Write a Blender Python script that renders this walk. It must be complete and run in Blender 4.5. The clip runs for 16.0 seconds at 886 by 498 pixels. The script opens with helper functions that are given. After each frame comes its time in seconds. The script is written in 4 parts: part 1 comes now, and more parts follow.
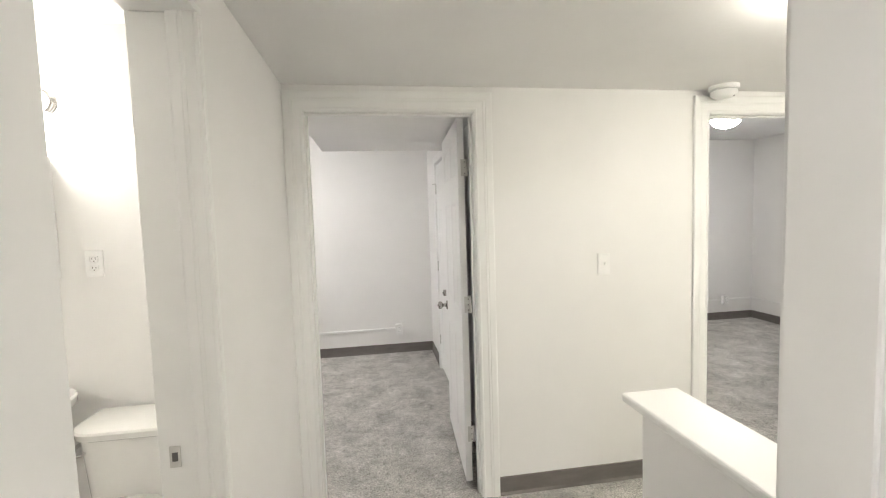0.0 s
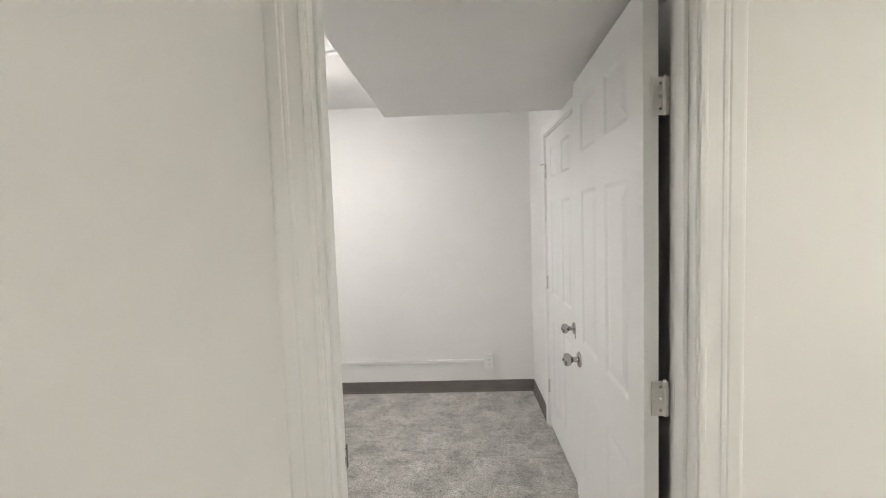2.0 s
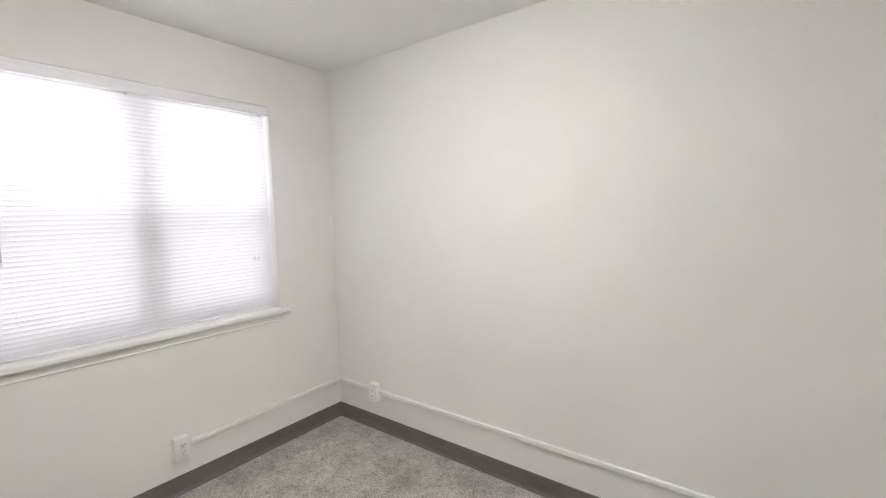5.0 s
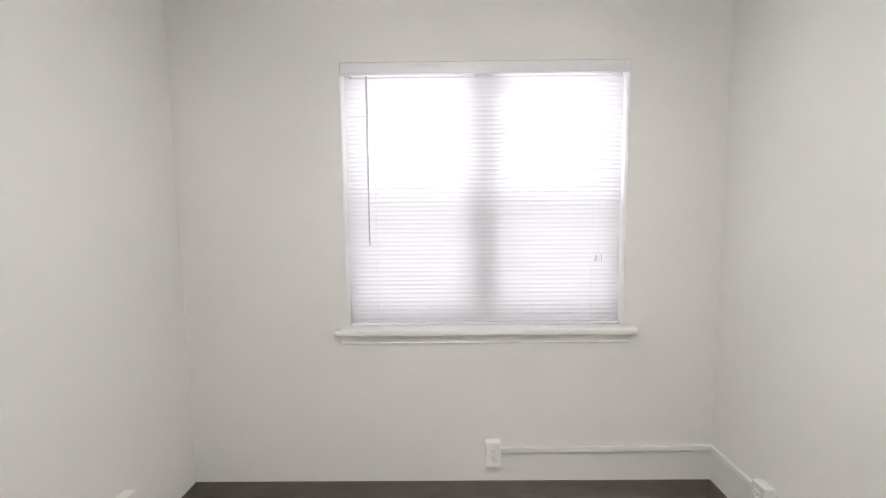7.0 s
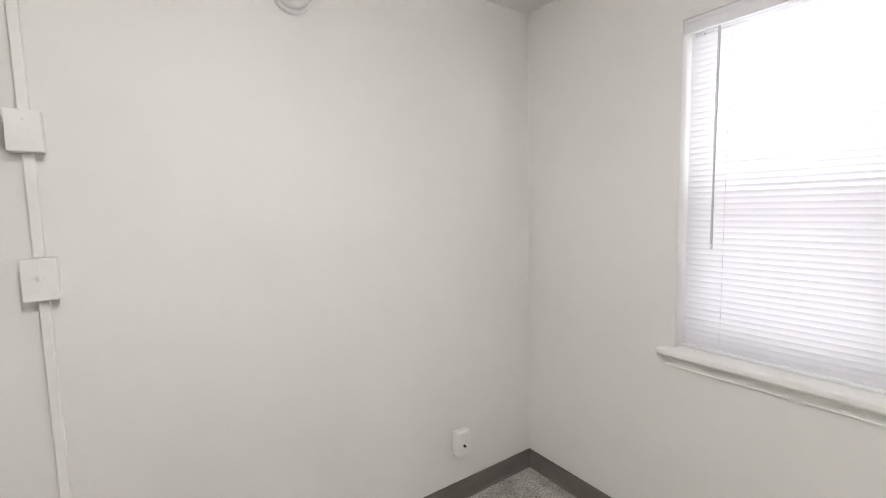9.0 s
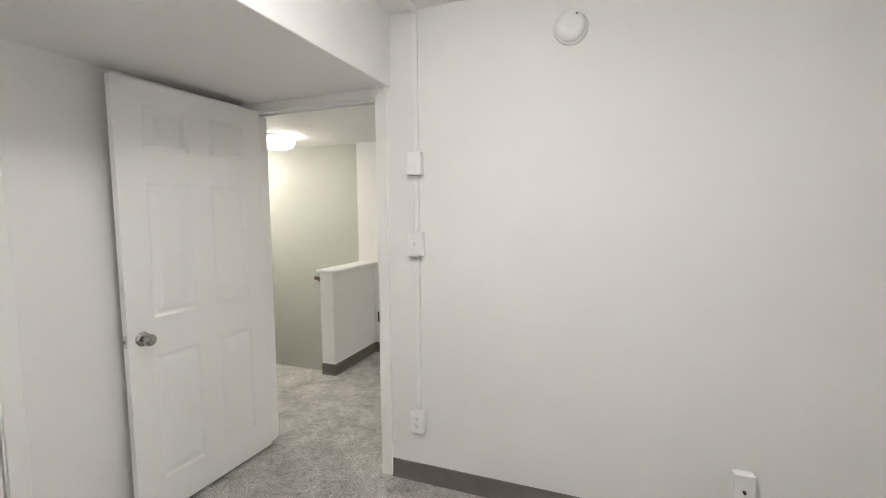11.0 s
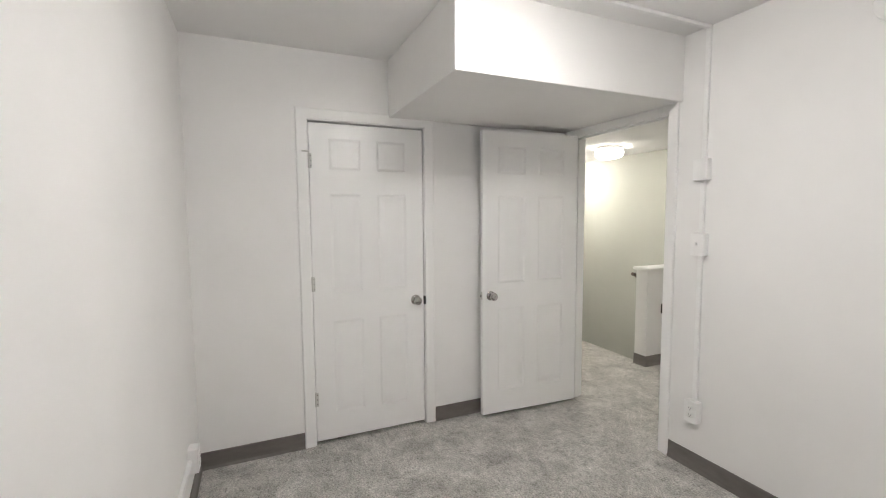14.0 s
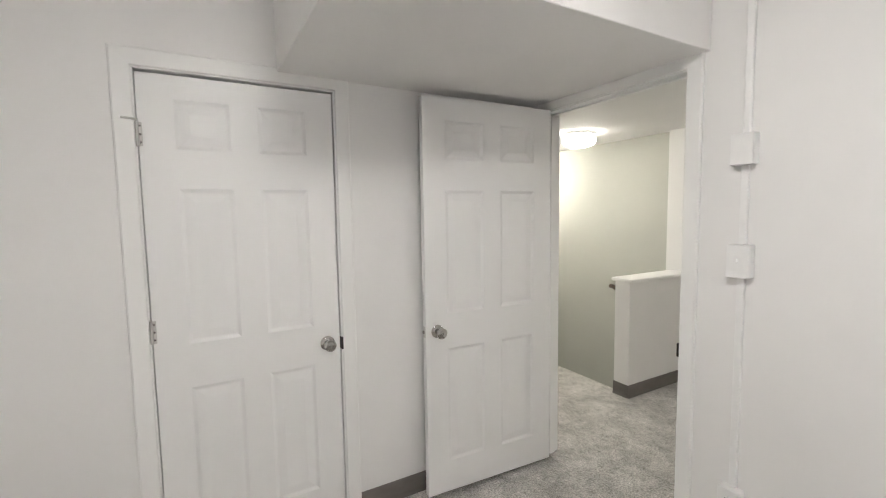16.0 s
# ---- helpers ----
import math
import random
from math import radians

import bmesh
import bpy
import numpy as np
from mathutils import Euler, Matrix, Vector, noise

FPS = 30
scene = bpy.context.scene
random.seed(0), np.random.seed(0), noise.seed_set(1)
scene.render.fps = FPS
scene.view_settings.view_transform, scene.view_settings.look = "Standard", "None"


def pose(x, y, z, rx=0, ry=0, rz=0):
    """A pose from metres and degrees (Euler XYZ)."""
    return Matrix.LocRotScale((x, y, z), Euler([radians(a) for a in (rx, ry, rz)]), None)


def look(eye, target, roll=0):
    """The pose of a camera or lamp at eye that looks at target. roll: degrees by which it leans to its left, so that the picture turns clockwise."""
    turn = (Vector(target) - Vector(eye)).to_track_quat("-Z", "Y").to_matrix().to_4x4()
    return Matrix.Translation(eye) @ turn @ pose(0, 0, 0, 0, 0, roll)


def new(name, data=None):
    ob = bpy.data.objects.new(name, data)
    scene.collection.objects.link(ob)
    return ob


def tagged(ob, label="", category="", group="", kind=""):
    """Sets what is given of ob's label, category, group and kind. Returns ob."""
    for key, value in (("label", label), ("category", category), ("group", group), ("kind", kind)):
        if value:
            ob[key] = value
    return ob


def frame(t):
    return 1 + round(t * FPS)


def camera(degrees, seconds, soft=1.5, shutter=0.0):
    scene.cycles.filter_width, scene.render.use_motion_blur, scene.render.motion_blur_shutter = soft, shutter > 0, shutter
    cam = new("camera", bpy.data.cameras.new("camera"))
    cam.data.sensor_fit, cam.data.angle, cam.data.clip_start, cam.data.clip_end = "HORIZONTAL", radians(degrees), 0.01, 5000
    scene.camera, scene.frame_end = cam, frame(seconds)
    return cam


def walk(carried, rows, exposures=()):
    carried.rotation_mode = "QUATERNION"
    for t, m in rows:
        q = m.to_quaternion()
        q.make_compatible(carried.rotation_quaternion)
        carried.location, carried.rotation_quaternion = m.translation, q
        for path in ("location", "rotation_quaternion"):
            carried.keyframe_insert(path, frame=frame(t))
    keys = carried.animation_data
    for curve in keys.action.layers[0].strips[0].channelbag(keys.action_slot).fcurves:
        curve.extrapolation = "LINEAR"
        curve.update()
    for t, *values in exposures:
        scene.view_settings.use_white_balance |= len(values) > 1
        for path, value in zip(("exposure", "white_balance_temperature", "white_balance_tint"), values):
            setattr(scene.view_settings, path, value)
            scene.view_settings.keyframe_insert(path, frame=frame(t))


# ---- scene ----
cam = camera(91.4, 16.0, soft=1.1)
PATH = [
    (0, (-0.022, -2.175, 1.5), (0.281, -0.203, 1.361), -1.8),
    (0.5, (-0.006, -1.884, 1.492), (0.187, 0.102, 1.362), -1.5),
    (1, (0.005, -1.581, 1.492), (0.055, 0.415, 1.366), -1.5),
    (1.5, (-0.012, -1.249, 1.498), (-0.038, 0.747, 1.367), -1.9),
    (2, (-0.029, -0.957, 1.495), (-0.105, 1.036, 1.357), -2.0),
    (2.5, (-0.026, -0.649, 1.486), (-0.154, 1.341, 1.336), -2.1),
    (3, (-0.012, -0.36, 1.472), (-0.237, 1.621, 1.317), -1.9),
    (3.2, (-0.024, -0.243, 1.476), (-0.297, 1.732, 1.318), -2.0),
    (5.3, (-0.076, 0.835, 1.474), (-1.465, 2.264, 1.297), -1.1),
    (5.5, (-0.103, 0.914, 1.47), (-1.613, 2.213, 1.292), -1.0),
    (6, (-0.217, 1.083, 1.458), (-1.987, 1.998, 1.278), -0.9),
    (6.5, (-0.359, 1.244, 1.463), (-2.295, 1.708, 1.275), -0.7),
    (7, (-0.472, 1.39, 1.461), (-2.463, 1.373, 1.274), -0.6),
    (7.5, (-0.565, 1.492, 1.457), (-2.494, 0.995, 1.279), -0.4),
    (8, (-0.656, 1.52, 1.462), (-2.421, 0.6, 1.267), -0.3),
    (8.2, (-0.681, 1.558, 1.463), (-2.349, 0.472, 1.266), -0.7),
    (10.3, (-1.201, 2.086, 1.443), (-1.159, 0.094, 1.266), -0.4),
    (10.5, (-1.271, 2.115, 1.443), (-1.043, 0.136, 1.267), -0.4),
    (11, (-1.483, 2.146, 1.447), (-0.776, 0.282, 1.276), -0.4),
    (11.5, (-1.713, 2.173, 1.459), (-0.574, 0.538, 1.294), -0.4),
    (12, (-1.936, 2.226, 1.473), (-0.511, 0.831, 1.318), -0.3),
    (12.5, (-2.083, 2.283, 1.471), (-0.451, 1.137, 1.323), -0.3),
    (13, (-2.166, 2.318, 1.465), (-0.431, 1.333, 1.319), -0.2),
    (13.5, (-2.187, 2.343, 1.454), (-0.393, 1.472, 1.306), -0.3),
    (14, (-2.17, 2.357, 1.455), (-0.342, 1.559, 1.299), -0.4),
    (14.5, (-2.047, 2.352, 1.487), (-0.2, 1.605, 1.32), -0.5),
    (15, (-1.879, 2.3, 1.495), (-0.03, 1.558, 1.316), -0.6),
    (15.5, (-1.673, 2.125, 1.483), (0.131, 1.281, 1.299), -0.8),
    (16, (-1.409, 1.865, 1.479), (0.324, 0.881, 1.312), -0.9),
]
walk(cam, [(t, look(eye, target, roll)) for t, eye, target, roll in PATH], [(0, 0.93), (1.2, 0.80), (2.5, 0.74), (3.2, 0.71), (6.0, 0.65), (8.0, 0.61), (11.5, 0.64), (16, 0.64)])

# ---- world and light ----
world = bpy.data.worlds.new("sky")
scene.world = world
world.use_nodes = True
wn, wl = world.node_tree.nodes, world.node_tree.links
sky = wn.new("ShaderNodeTexSky")
sky.sky_type, sky.sun_disc = "NISHITA", False
sky.sun_elevation, sky.sun_rotation = radians(40), radians(200)
wl.new(sky.outputs[0], wn["Background"].inputs[0])
wn["Background"].inputs[1].default_value = 0.08

LAMP_HALL, FILL_END, LAMP_ROOM, LAMP_FAR, LAMP_START, LAMP_BATH = 29.0, 64.0, 128.0, 120.0, 140.0, 39.0
WARM, NEUTRAL, BATH_WHITE = (1.0, 0.955, 0.86), (1.0, 0.97, 0.945), (1.0, 0.96, 0.89)


def daylight(name, x, y, z, turn, watts, wide, high):
    """Skylight that falls on a window from outside."""
    lamp = bpy.data.lights.new(name, "AREA")
    lamp.shape, lamp.size, lamp.size_y, lamp.energy, lamp.color = "RECTANGLE", wide, high, watts, (0.985, 0.985, 1.0)
    ob = new(name, lamp)
    ob.matrix_world = pose(x, y, z, 90, 0, turn)
    return ob


daylight("window_daylight", -2.523 - 0.42, 1.578, 1.36, -90, 25, 1.9, 1.9)
daylight("window_daylight", 5.1 + 0.42, 1.46, 1.36, 90, 25, 1.9, 1.9)

# ---- materials ----


def material(name, colour, rough=0.5, metal=0.0):
    m = bpy.data.materials.new(name)
    m.use_nodes = True
    b = m.node_tree.nodes["Principled BSDF"]
    b.inputs["Base Color"].default_value = (*colour, 1)
    b.inputs["Roughness"].default_value = rough
    b.inputs["Metallic"].default_value = metal
    return m, m.node_tree.nodes, m.node_tree.links, b


def noise_node(nodes, links, scale, detail=4.0, rough=0.55, distort=0.0, stretch=None):
    co = nodes.new("ShaderNodeTexCoord")
    n = nodes.new("ShaderNodeTexNoise")
    n.inputs["Scale"].default_value, n.inputs["Detail"].default_value = scale, detail
    n.inputs["Roughness"].default_value, n.inputs["Distortion"].default_value = rough, distort
    if stretch:
        mp = nodes.new("ShaderNodeMapping")
        mp.inputs["Scale"].default_value = stretch
        links.new(co.outputs["Object"], mp.inputs[0])
        links.new(mp.outputs[0], n.inputs["Vector"])
    else:
        links.new(co.outputs["Object"], n.inputs["Vector"])
    return n


def ramp(nodes, links, source, stops):
    r = nodes.new("ShaderNodeValToRGB")
    while len(r.color_ramp.elements) < len(stops):
        r.color_ramp.elements.new(0.5)
    for e, (p, c) in zip(r.color_ramp.elements, stops):
        e.position, e.color = p, (*c, 1)
    links.new(source, r.inputs[0])
    return r


def bump(nodes, links, b, height, strength, distance, before=None):
    n = nodes.new("ShaderNodeBump")
    n.inputs["Strength"].default_value, n.inputs["Distance"].default_value = strength, distance
    links.new(height, n.inputs["Height"])
    if before:
        links.new(before.outputs[0], n.inputs["Normal"])
    links.new(n.outputs[0], b.inputs["Normal"])
    return n


def paint(name, colour, rough, orange=0.25, grain=160, wave=0.15, spread=0.03):
    """Rolled paint: fine orange peel, slow unevenness of the board behind, faint variation of tone."""
    m, n, l, b = material(name, colour, rough)
    slow = noise_node(n, l, 1.6, 3)
    r = ramp(n, l, slow.outputs[0], [(0.3, tuple(c * (1 - spread) for c in colour)), (0.7, tuple(min(1, c * (1 + spread * 0.6)) for c in colour))])
    l.new(r.outputs[0], b.inputs["Base Color"])
    fine = noise_node(n, l, grain, 3)
    first = bump(n, l, b, fine.outputs[0], orange, 0.0012)
    board = noise_node(n, l, 2.2, 2)
    bump(n, l, b, board.outputs[0], wave, 0.012, first)
    gloss = noise_node(n, l, 9, 3)
    mr = n.new("ShaderNodeMapRange")
    mr.inputs["To Min"].default_value, mr.inputs["To Max"].default_value = rough - 0.06, min(1, rough + 0.08)
    l.new(gloss.outputs[0], mr.inputs[0])
    l.new(mr.outputs[0], b.inputs["Roughness"])
    return m


WALL = paint("wall_paint", (0.86, 0.85, 0.832), 0.62)
CEIL = paint("ceiling_paint", (0.87, 0.86, 0.845), 0.75, orange=0.9, grain=30, wave=0.1)
ACCENT = paint("accent_paint", (0.51, 0.513, 0.462), 0.6)
TRIM = paint("trim_paint", (0.88, 0.875, 0.855), 0.38, orange=0.08, grain=70, wave=0.02, spread=0.025)
DOOR = paint("door_paint", (0.87, 0.865, 0.85), 0.36, orange=0.10, grain=90, wave=0.05, spread=0.02)


def carpet_material():
    m, n, l, b = material("carpet", (0.3, 0.29, 0.28), 0.95)
    patches = noise_node(n, l, 5.2, 6, 0.66, 0.45)
    tufts = noise_node(n, l, 105, 3, 0.75)
    fleck = noise_node(n, l, 27, 5, 0.75)
    low = ramp(n, l, patches.outputs[0], [(0.32, (0.335, 0.32, 0.303)), (0.5, (0.485, 0.471, 0.450)), (0.68, (0.635, 0.62, 0.598))])
    mid = ramp(n, l, fleck.outputs[0], [(0.32, (0.52, 0.49, 0.455)), (0.45, (0.95, 0.965, 0.93)), (0.55, (1.05, 1.02, 1.0)), (0.7, (1.28, 1.275, 1.27))])
    top = ramp(n, l, tufts.outputs[0], [(0.32, (0.42, 0.42, 0.42)), (0.68, (1.42, 1.42, 1.42))])
    one, two = n.new("ShaderNodeMixRGB"), n.new("ShaderNodeMixRGB")
    one.blend_type = two.blend_type = "MULTIPLY"
    one.inputs[0].default_value = two.inputs[0].default_value = 1.0
    l.new(low.outputs[0], one.inputs[1]), l.new(mid.outputs[0], one.inputs[2])
    l.new(one.outputs[0], two.inputs[1]), l.new(top.outputs[0], two.inputs[2])
    l.new(two.outputs[0], b.inputs["Base Color"])
    b.inputs["Sheen Weight"].default_value = 0.25
    b.inputs["Specular IOR Level"].default_value = 0.1
    first = bump(n, l, b, tufts.outputs[0], 0.9, 0.006)
    bump(n, l, b, patches.outputs[0], 0.5, 0.02, first)
    return m


CARPET = carpet_material()


def vinyl_material():
    m, n, l, b = material("vinyl_base", (0.13, 0.115, 0.105), 0.5)
    s = noise_node(n, l, 7, 5, 0.6, 0, (1, 1, 3))
    r = ramp(n, l, s.outputs[0], [(0.3, (0.145, 0.128, 0.117)), (0.7, (0.185, 0.167, 0.154))])
    l.new(r.outputs[0], b.inputs["Base Color"])
    f = noise_node(n, l, 120, 2)
    bump(n, l, b, f.outputs[0], 0.15, 0.001)
    return m


VINYL = vinyl_material()


def worn(name, colour, rough, metal=0.0, spread=0.05, scale=25, bumps=0.06):
    m, n, l, b = material(name, colour, rough, metal)
    s = noise_node(n, l, scale, 4)
    r = ramp(n, l, s.outputs[0], [(0.3, tuple(c * (1 - spread) for c in colour)), (0.7, tuple(min(1, c * (1 + spread)) for c in colour))])
    l.new(r.outputs[0], b.inputs["Base Color"])
    mr = n.new("ShaderNodeMapRange")
    mr.inputs["To Min"].default_value, mr.inputs["To Max"].default_value = max(0.03, rough - 0.07), rough + 0.07
    l.new(s.outputs[0], mr.inputs[0]), l.new(mr.outputs[0], b.inputs["Roughness"])
    f = noise_node(n, l, scale * 8, 2)
    bump(n, l, b, f.outputs[0], bumps, 0.0006)
    return m


PLASTIC = worn("white_plastic", (0.88, 0.875, 0.86), 0.4, spread=0.02)
NICKEL = worn("satin_nickel", (0.46, 0.445, 0.42), 0.13, 1.0)
CHROME = worn("chrome", (0.75, 0.75, 0.75), 0.08, 1.0, spread=0.02, bumps=0.01)
STEEL = worn("galvanised_hinge", (0.62, 0.61, 0.58), 0.40, 0.45)
BRONZE = worn("dark_metal", (0.06, 0.055, 0.05), 0.4, 0.8)
PORCELAIN = worn("porcelain", (0.84, 0.83, 0.80), 0.1, spread=0.01, bumps=0.0)
BLIND_WHITE = worn("blind_white_vinyl", (0.90, 0.895, 0.925), 0.35, spread=0.015)
VINYL_FRAME = worn("vinyl_window_frame", (0.80, 0.80, 0.80), 0.4, spread=0.02)
WAND = worn("grey_clear_plastic", (0.68, 0.68, 0.70), 0.2, spread=0.05)
# near-black painted for the shade inside slots and holes; also the detector's indicator
SLOT = worn("slot_shadow", (0.12, 0.115, 0.11), 0.7)
VENT = worn("vent_grey", (0.55, 0.545, 0.54), 0.7)
BATH_FLOOR = worn("sheet_vinyl", (0.45, 0.42, 0.38), 0.45, spread=0.12, scale=6)
RAIL_WOOD = worn("dark_rail_wood", (0.10, 0.065, 0.04), 0.42, spread=0.25, scale=14)


def glow(name, colour, strength, rim=None):
    """Lit opal glass; rim = (radius, share): the glass is brightest before the bulbs and fades to that share at its rim."""
    m, n, l, b = material(name, (0.85, 0.83, 0.80), 0.25)
    b.inputs["Emission Color"].default_value = (*colour, 1)
    b.inputs["Emission Strength"].default_value = strength
    if rim is not None:
        radius, low = rim
        co, away = n.new("ShaderNodeTexCoord"), n.new("ShaderNodeVectorMath")
        away.operation = "LENGTH"
        flat = n.new("ShaderNodeMapping")
        flat.inputs["Scale"].default_value = (1, 1, 0)
        l.new(co.outputs["Object"], flat.inputs[0]), l.new(flat.outputs[0], away.inputs[0])
        mr = n.new("ShaderNodeMapRange")
        mr.interpolation_type = "SMOOTHSTEP"
        mr.inputs["From Min"].default_value, mr.inputs["From Max"].default_value = radius * 0.25, radius
        mr.inputs["To Min"].default_value, mr.inputs["To Max"].default_value = strength, strength * low
        l.new(away.outputs["Value"], mr.inputs[0]), l.new(mr.outputs[0], b.inputs["Emission Strength"])
    return m


GLOW_HALL = glow("lit_opal_glass_hall", WARM, LAMP_HALL, (0.145, 0.32))
# glow of the added, unseen fill lamp at the hall's end
GLOW_FILL_END = glow("hall_end_fill_glow", WARM, FILL_END, (0.145, 0.32))
GLOW_ROOM = glow("lit_opal_glass_room", NEUTRAL, LAMP_ROOM, (0.135, 0.21))
GLOW_FAR = glow("lit_opal_glass_far_room", NEUTRAL, LAMP_FAR, (0.135, 0.21))
GLOW_START = glow("unseen_start_room_glow", NEUTRAL, LAMP_START, (0.135, 0.21))
GLOW_BATH = glow("lit_opal_glass_bath", BATH_WHITE, LAMP_BATH)


def slat_material():
    m = bpy.data.materials.new("blind_vinyl")
    m.use_nodes = True
    n, l = m.node_tree.nodes, m.node_tree.links
    b = n["Principled BSDF"]
    b.inputs["Base Color"].default_value, b.inputs["Roughness"].default_value = (0.85, 0.84, 0.88, 1), 0.4
    t = n.new("ShaderNodeBsdfTranslucent")
    t.inputs[0].default_value = (0.88, 0.865, 0.90, 1)
    mix = n.new("ShaderNodeMixShader")
    s = noise_node(n, l, 12, 3)
    mr = n.new("ShaderNodeMapRange")
    mr.inputs["To Min"].default_value, mr.inputs["To Max"].default_value = 0.29, 0.34
    l.new(s.outputs[0], mr.inputs[0]), l.new(mr.outputs[0], mix.inputs[0])
    l.new(b.outputs[0], mix.inputs[1]), l.new(t.outputs[0], mix.inputs[2])
    l.new(mix.outputs[0], n["Material Output"].inputs[0])
    return m


SLAT = slat_material()


def glass_material():
    m, n, l, b = material("window_glass", (1, 1, 1), 0.0)
    b.inputs["Transmission Weight"].default_value, b.inputs["IOR"].default_value = 1.0, 1.45
    return m


GLASS = glass_material()


def screen_material():
    """Part-transparent grey for an added, unseen sheet that dims the lower panes."""
    m, n, l, b = material("dimming_screen", (0.16, 0.145, 0.125), 0.7)
    t, mix = n.new("ShaderNodeBsdfTransparent"), n.new("ShaderNodeMixShader")
    mix.inputs[0].default_value = 0.24
    l.new(t.outputs[0], mix.inputs[1]), l.new(b.outputs[0], mix.inputs[2])
    l.new(mix.outputs[0], n["Material Output"].inputs[0])
    return m


SCREEN = screen_material()
MIRROR = material("mirror", (0.9, 0.9, 0.9), 0.02, 1.0)[0]


# ---- mesh helpers ----


def add_box(bm, x0, x1, y0, y1, z0, z1, bevel=0.0, segments=1):
    lo, hi = Vector((min(x0, x1), min(y0, y1), min(z0, z1))), Vector((max(x0, x1), max(y0, y1), max(z0, z1)))
    made = bmesh.ops.create_cube(bm, size=1, matrix=Matrix.Translation((lo + hi) / 2) @ Matrix.Diagonal((*(hi - lo), 1)))
    if bevel:
        edges = {e for v in made["verts"] for e in v.link_edges}
        bmesh.ops.bevel(bm, geom=list(edges), offset=bevel, segments=segments, affect="EDGES", profile=0.5)
    return bm


def box_mesh(*ext, bevel=0.0, segments=1):
    return add_box(bmesh.new(), *ext, bevel=bevel, segments=segments)


def lathe(profile, steps=40, axis="z"):
    """A body turned from (radius, height) pairs."""
    bm = bmesh.new()
    rings = []
    for r, h in profile:
        ring = []
        if r < 1e-6:
            ring = [bm.verts.new((0, 0, h))] * steps
        else:
            for i in range(steps):
                a = 2 * math.pi * i / steps
                ring.append(bm.verts.new((r * math.cos(a), r * math.sin(a), h)))
        rings.append(ring)
    for a, b in zip(rings, rings[1:]):
        for i in range(steps):
            j = (i + 1) % steps
            vs = []
            for v in (a[i], a[j], b[j], b[i]):
                if v not in vs:
                    vs.append(v)
            if len(vs) > 2:
                bm.faces.new(vs)
    bmesh.ops.recalc_face_normals(bm, faces=bm.faces)
    if axis == "x":
        bmesh.ops.transform(bm, matrix=pose(0, 0, 0, 0, 90, 0), verts=bm.verts)
    if axis == "y":
        bmesh.ops.transform(bm, matrix=pose(0, 0, 0, -90, 0, 0), verts=bm.verts)
    return bm


def tube(points, radius, steps=12):
    """A round bar along points."""
    bm = bmesh.new()
    rings = []
    pts = [Vector(p) for p in points]
    for i, p in enumerate(pts):
        d = (pts[min(i + 1, len(pts) - 1)] - pts[max(i - 1, 0)]).normalized()
        q = d.to_track_quat("Z", "Y")
        rings.append([bm.verts.new(p + q @ Vector((radius * math.cos(2 * math.pi * k / steps), radius * math.sin(2 * math.pi * k / steps), 0))) for k in range(steps)])
    for a, b in zip(rings, rings[1:]):
        for k in range(steps):
            bm.faces.new((a[k], a[(k + 1) % steps], b[(k + 1) % steps], b[k]))
    bm.faces.new(rings[0][::-1]), bm.faces.new(rings[-1])
    bmesh.ops.recalc_face_normals(bm, faces=bm.faces)
    return bm


def part(name, bm, mat, parent=None, label="", smooth=False):
    """Links a bmesh as one mesh object, under a thing or a part where one is given."""
    me = bpy.data.meshes.new(name)
    if smooth:
        for f in bm.faces:
            f.smooth = True
    bm.to_mesh(me)
    bm.free()
    if smooth:
        me.set_sharp_from_angle(angle=radians(35))
    me.materials.append(mat)
    ob = new(name, me)
    if parent:
        ob.parent = parent
    if label:
        ob["label"] = label
    return ob


def empty(name, label, category, group="", kind="", m=None):
    ob = new(name)
    ob.empty_display_size = 0.1
    if m:
        ob.matrix_world = m
    return tagged(ob, label, category, group, kind)


def slab_with_holes(thin, t0, t1, u0, u1, v0, v1, holes=()):
    """A flat slab between t0 and t1 along one axis, with openings (u0, u1, v0, v1) cut through it."""
    us = sorted({u0, u1, *(h[0] for h in holes), *(h[1] for h in holes)})
    vs = sorted({v0, v1, *(h[2] for h in holes), *(h[3] for h in holes)})
    us, vs = [u for u in us if u0 <= u <= u1], [v for v in vs if v0 <= v <= v1]

    def solid(i, j):
        if not (0 <= i < len(us) - 1 and 0 <= j < len(vs) - 1):
            return False
        u, v = (us[i] + us[i + 1]) / 2, (vs[j] + vs[j + 1]) / 2
        return not any(h[0] < u < h[1] and h[2] < v < h[3] for h in holes)
    bm = bmesh.new()
    cache = {}

    def vert(t, u, v):
        key = (t, u, v)
        if key not in cache:
            cache[key] = bm.verts.new({"x": (t, u, v), "y": (u, t, v), "z": (u, v, t)}[thin])
        return cache[key]
    for i in range(len(us) - 1):
        for j in range(len(vs) - 1):
            if not solid(i, j):
                continue
            a, b, c, d = us[i], us[i + 1], vs[j], vs[j + 1]
            for t in (t0, t1):
                bm.faces.new([vert(t, *p) for p in ((a, c), (b, c), (b, d), (a, d))])
            for di, dj, p, q in ((-1, 0, (a, c), (a, d)), (1, 0, (b, c), (b, d)), (0, -1, (a, c), (b, c)), (0, 1, (a, d), (b, d))):
                if not solid(i + di, j + dj):
                    bm.faces.new([vert(t0, *p), vert(t0, *q), vert(t1, *q), vert(t1, *p)])
    bmesh.ops.recalc_face_normals(bm, faces=bm.faces)
    return bm


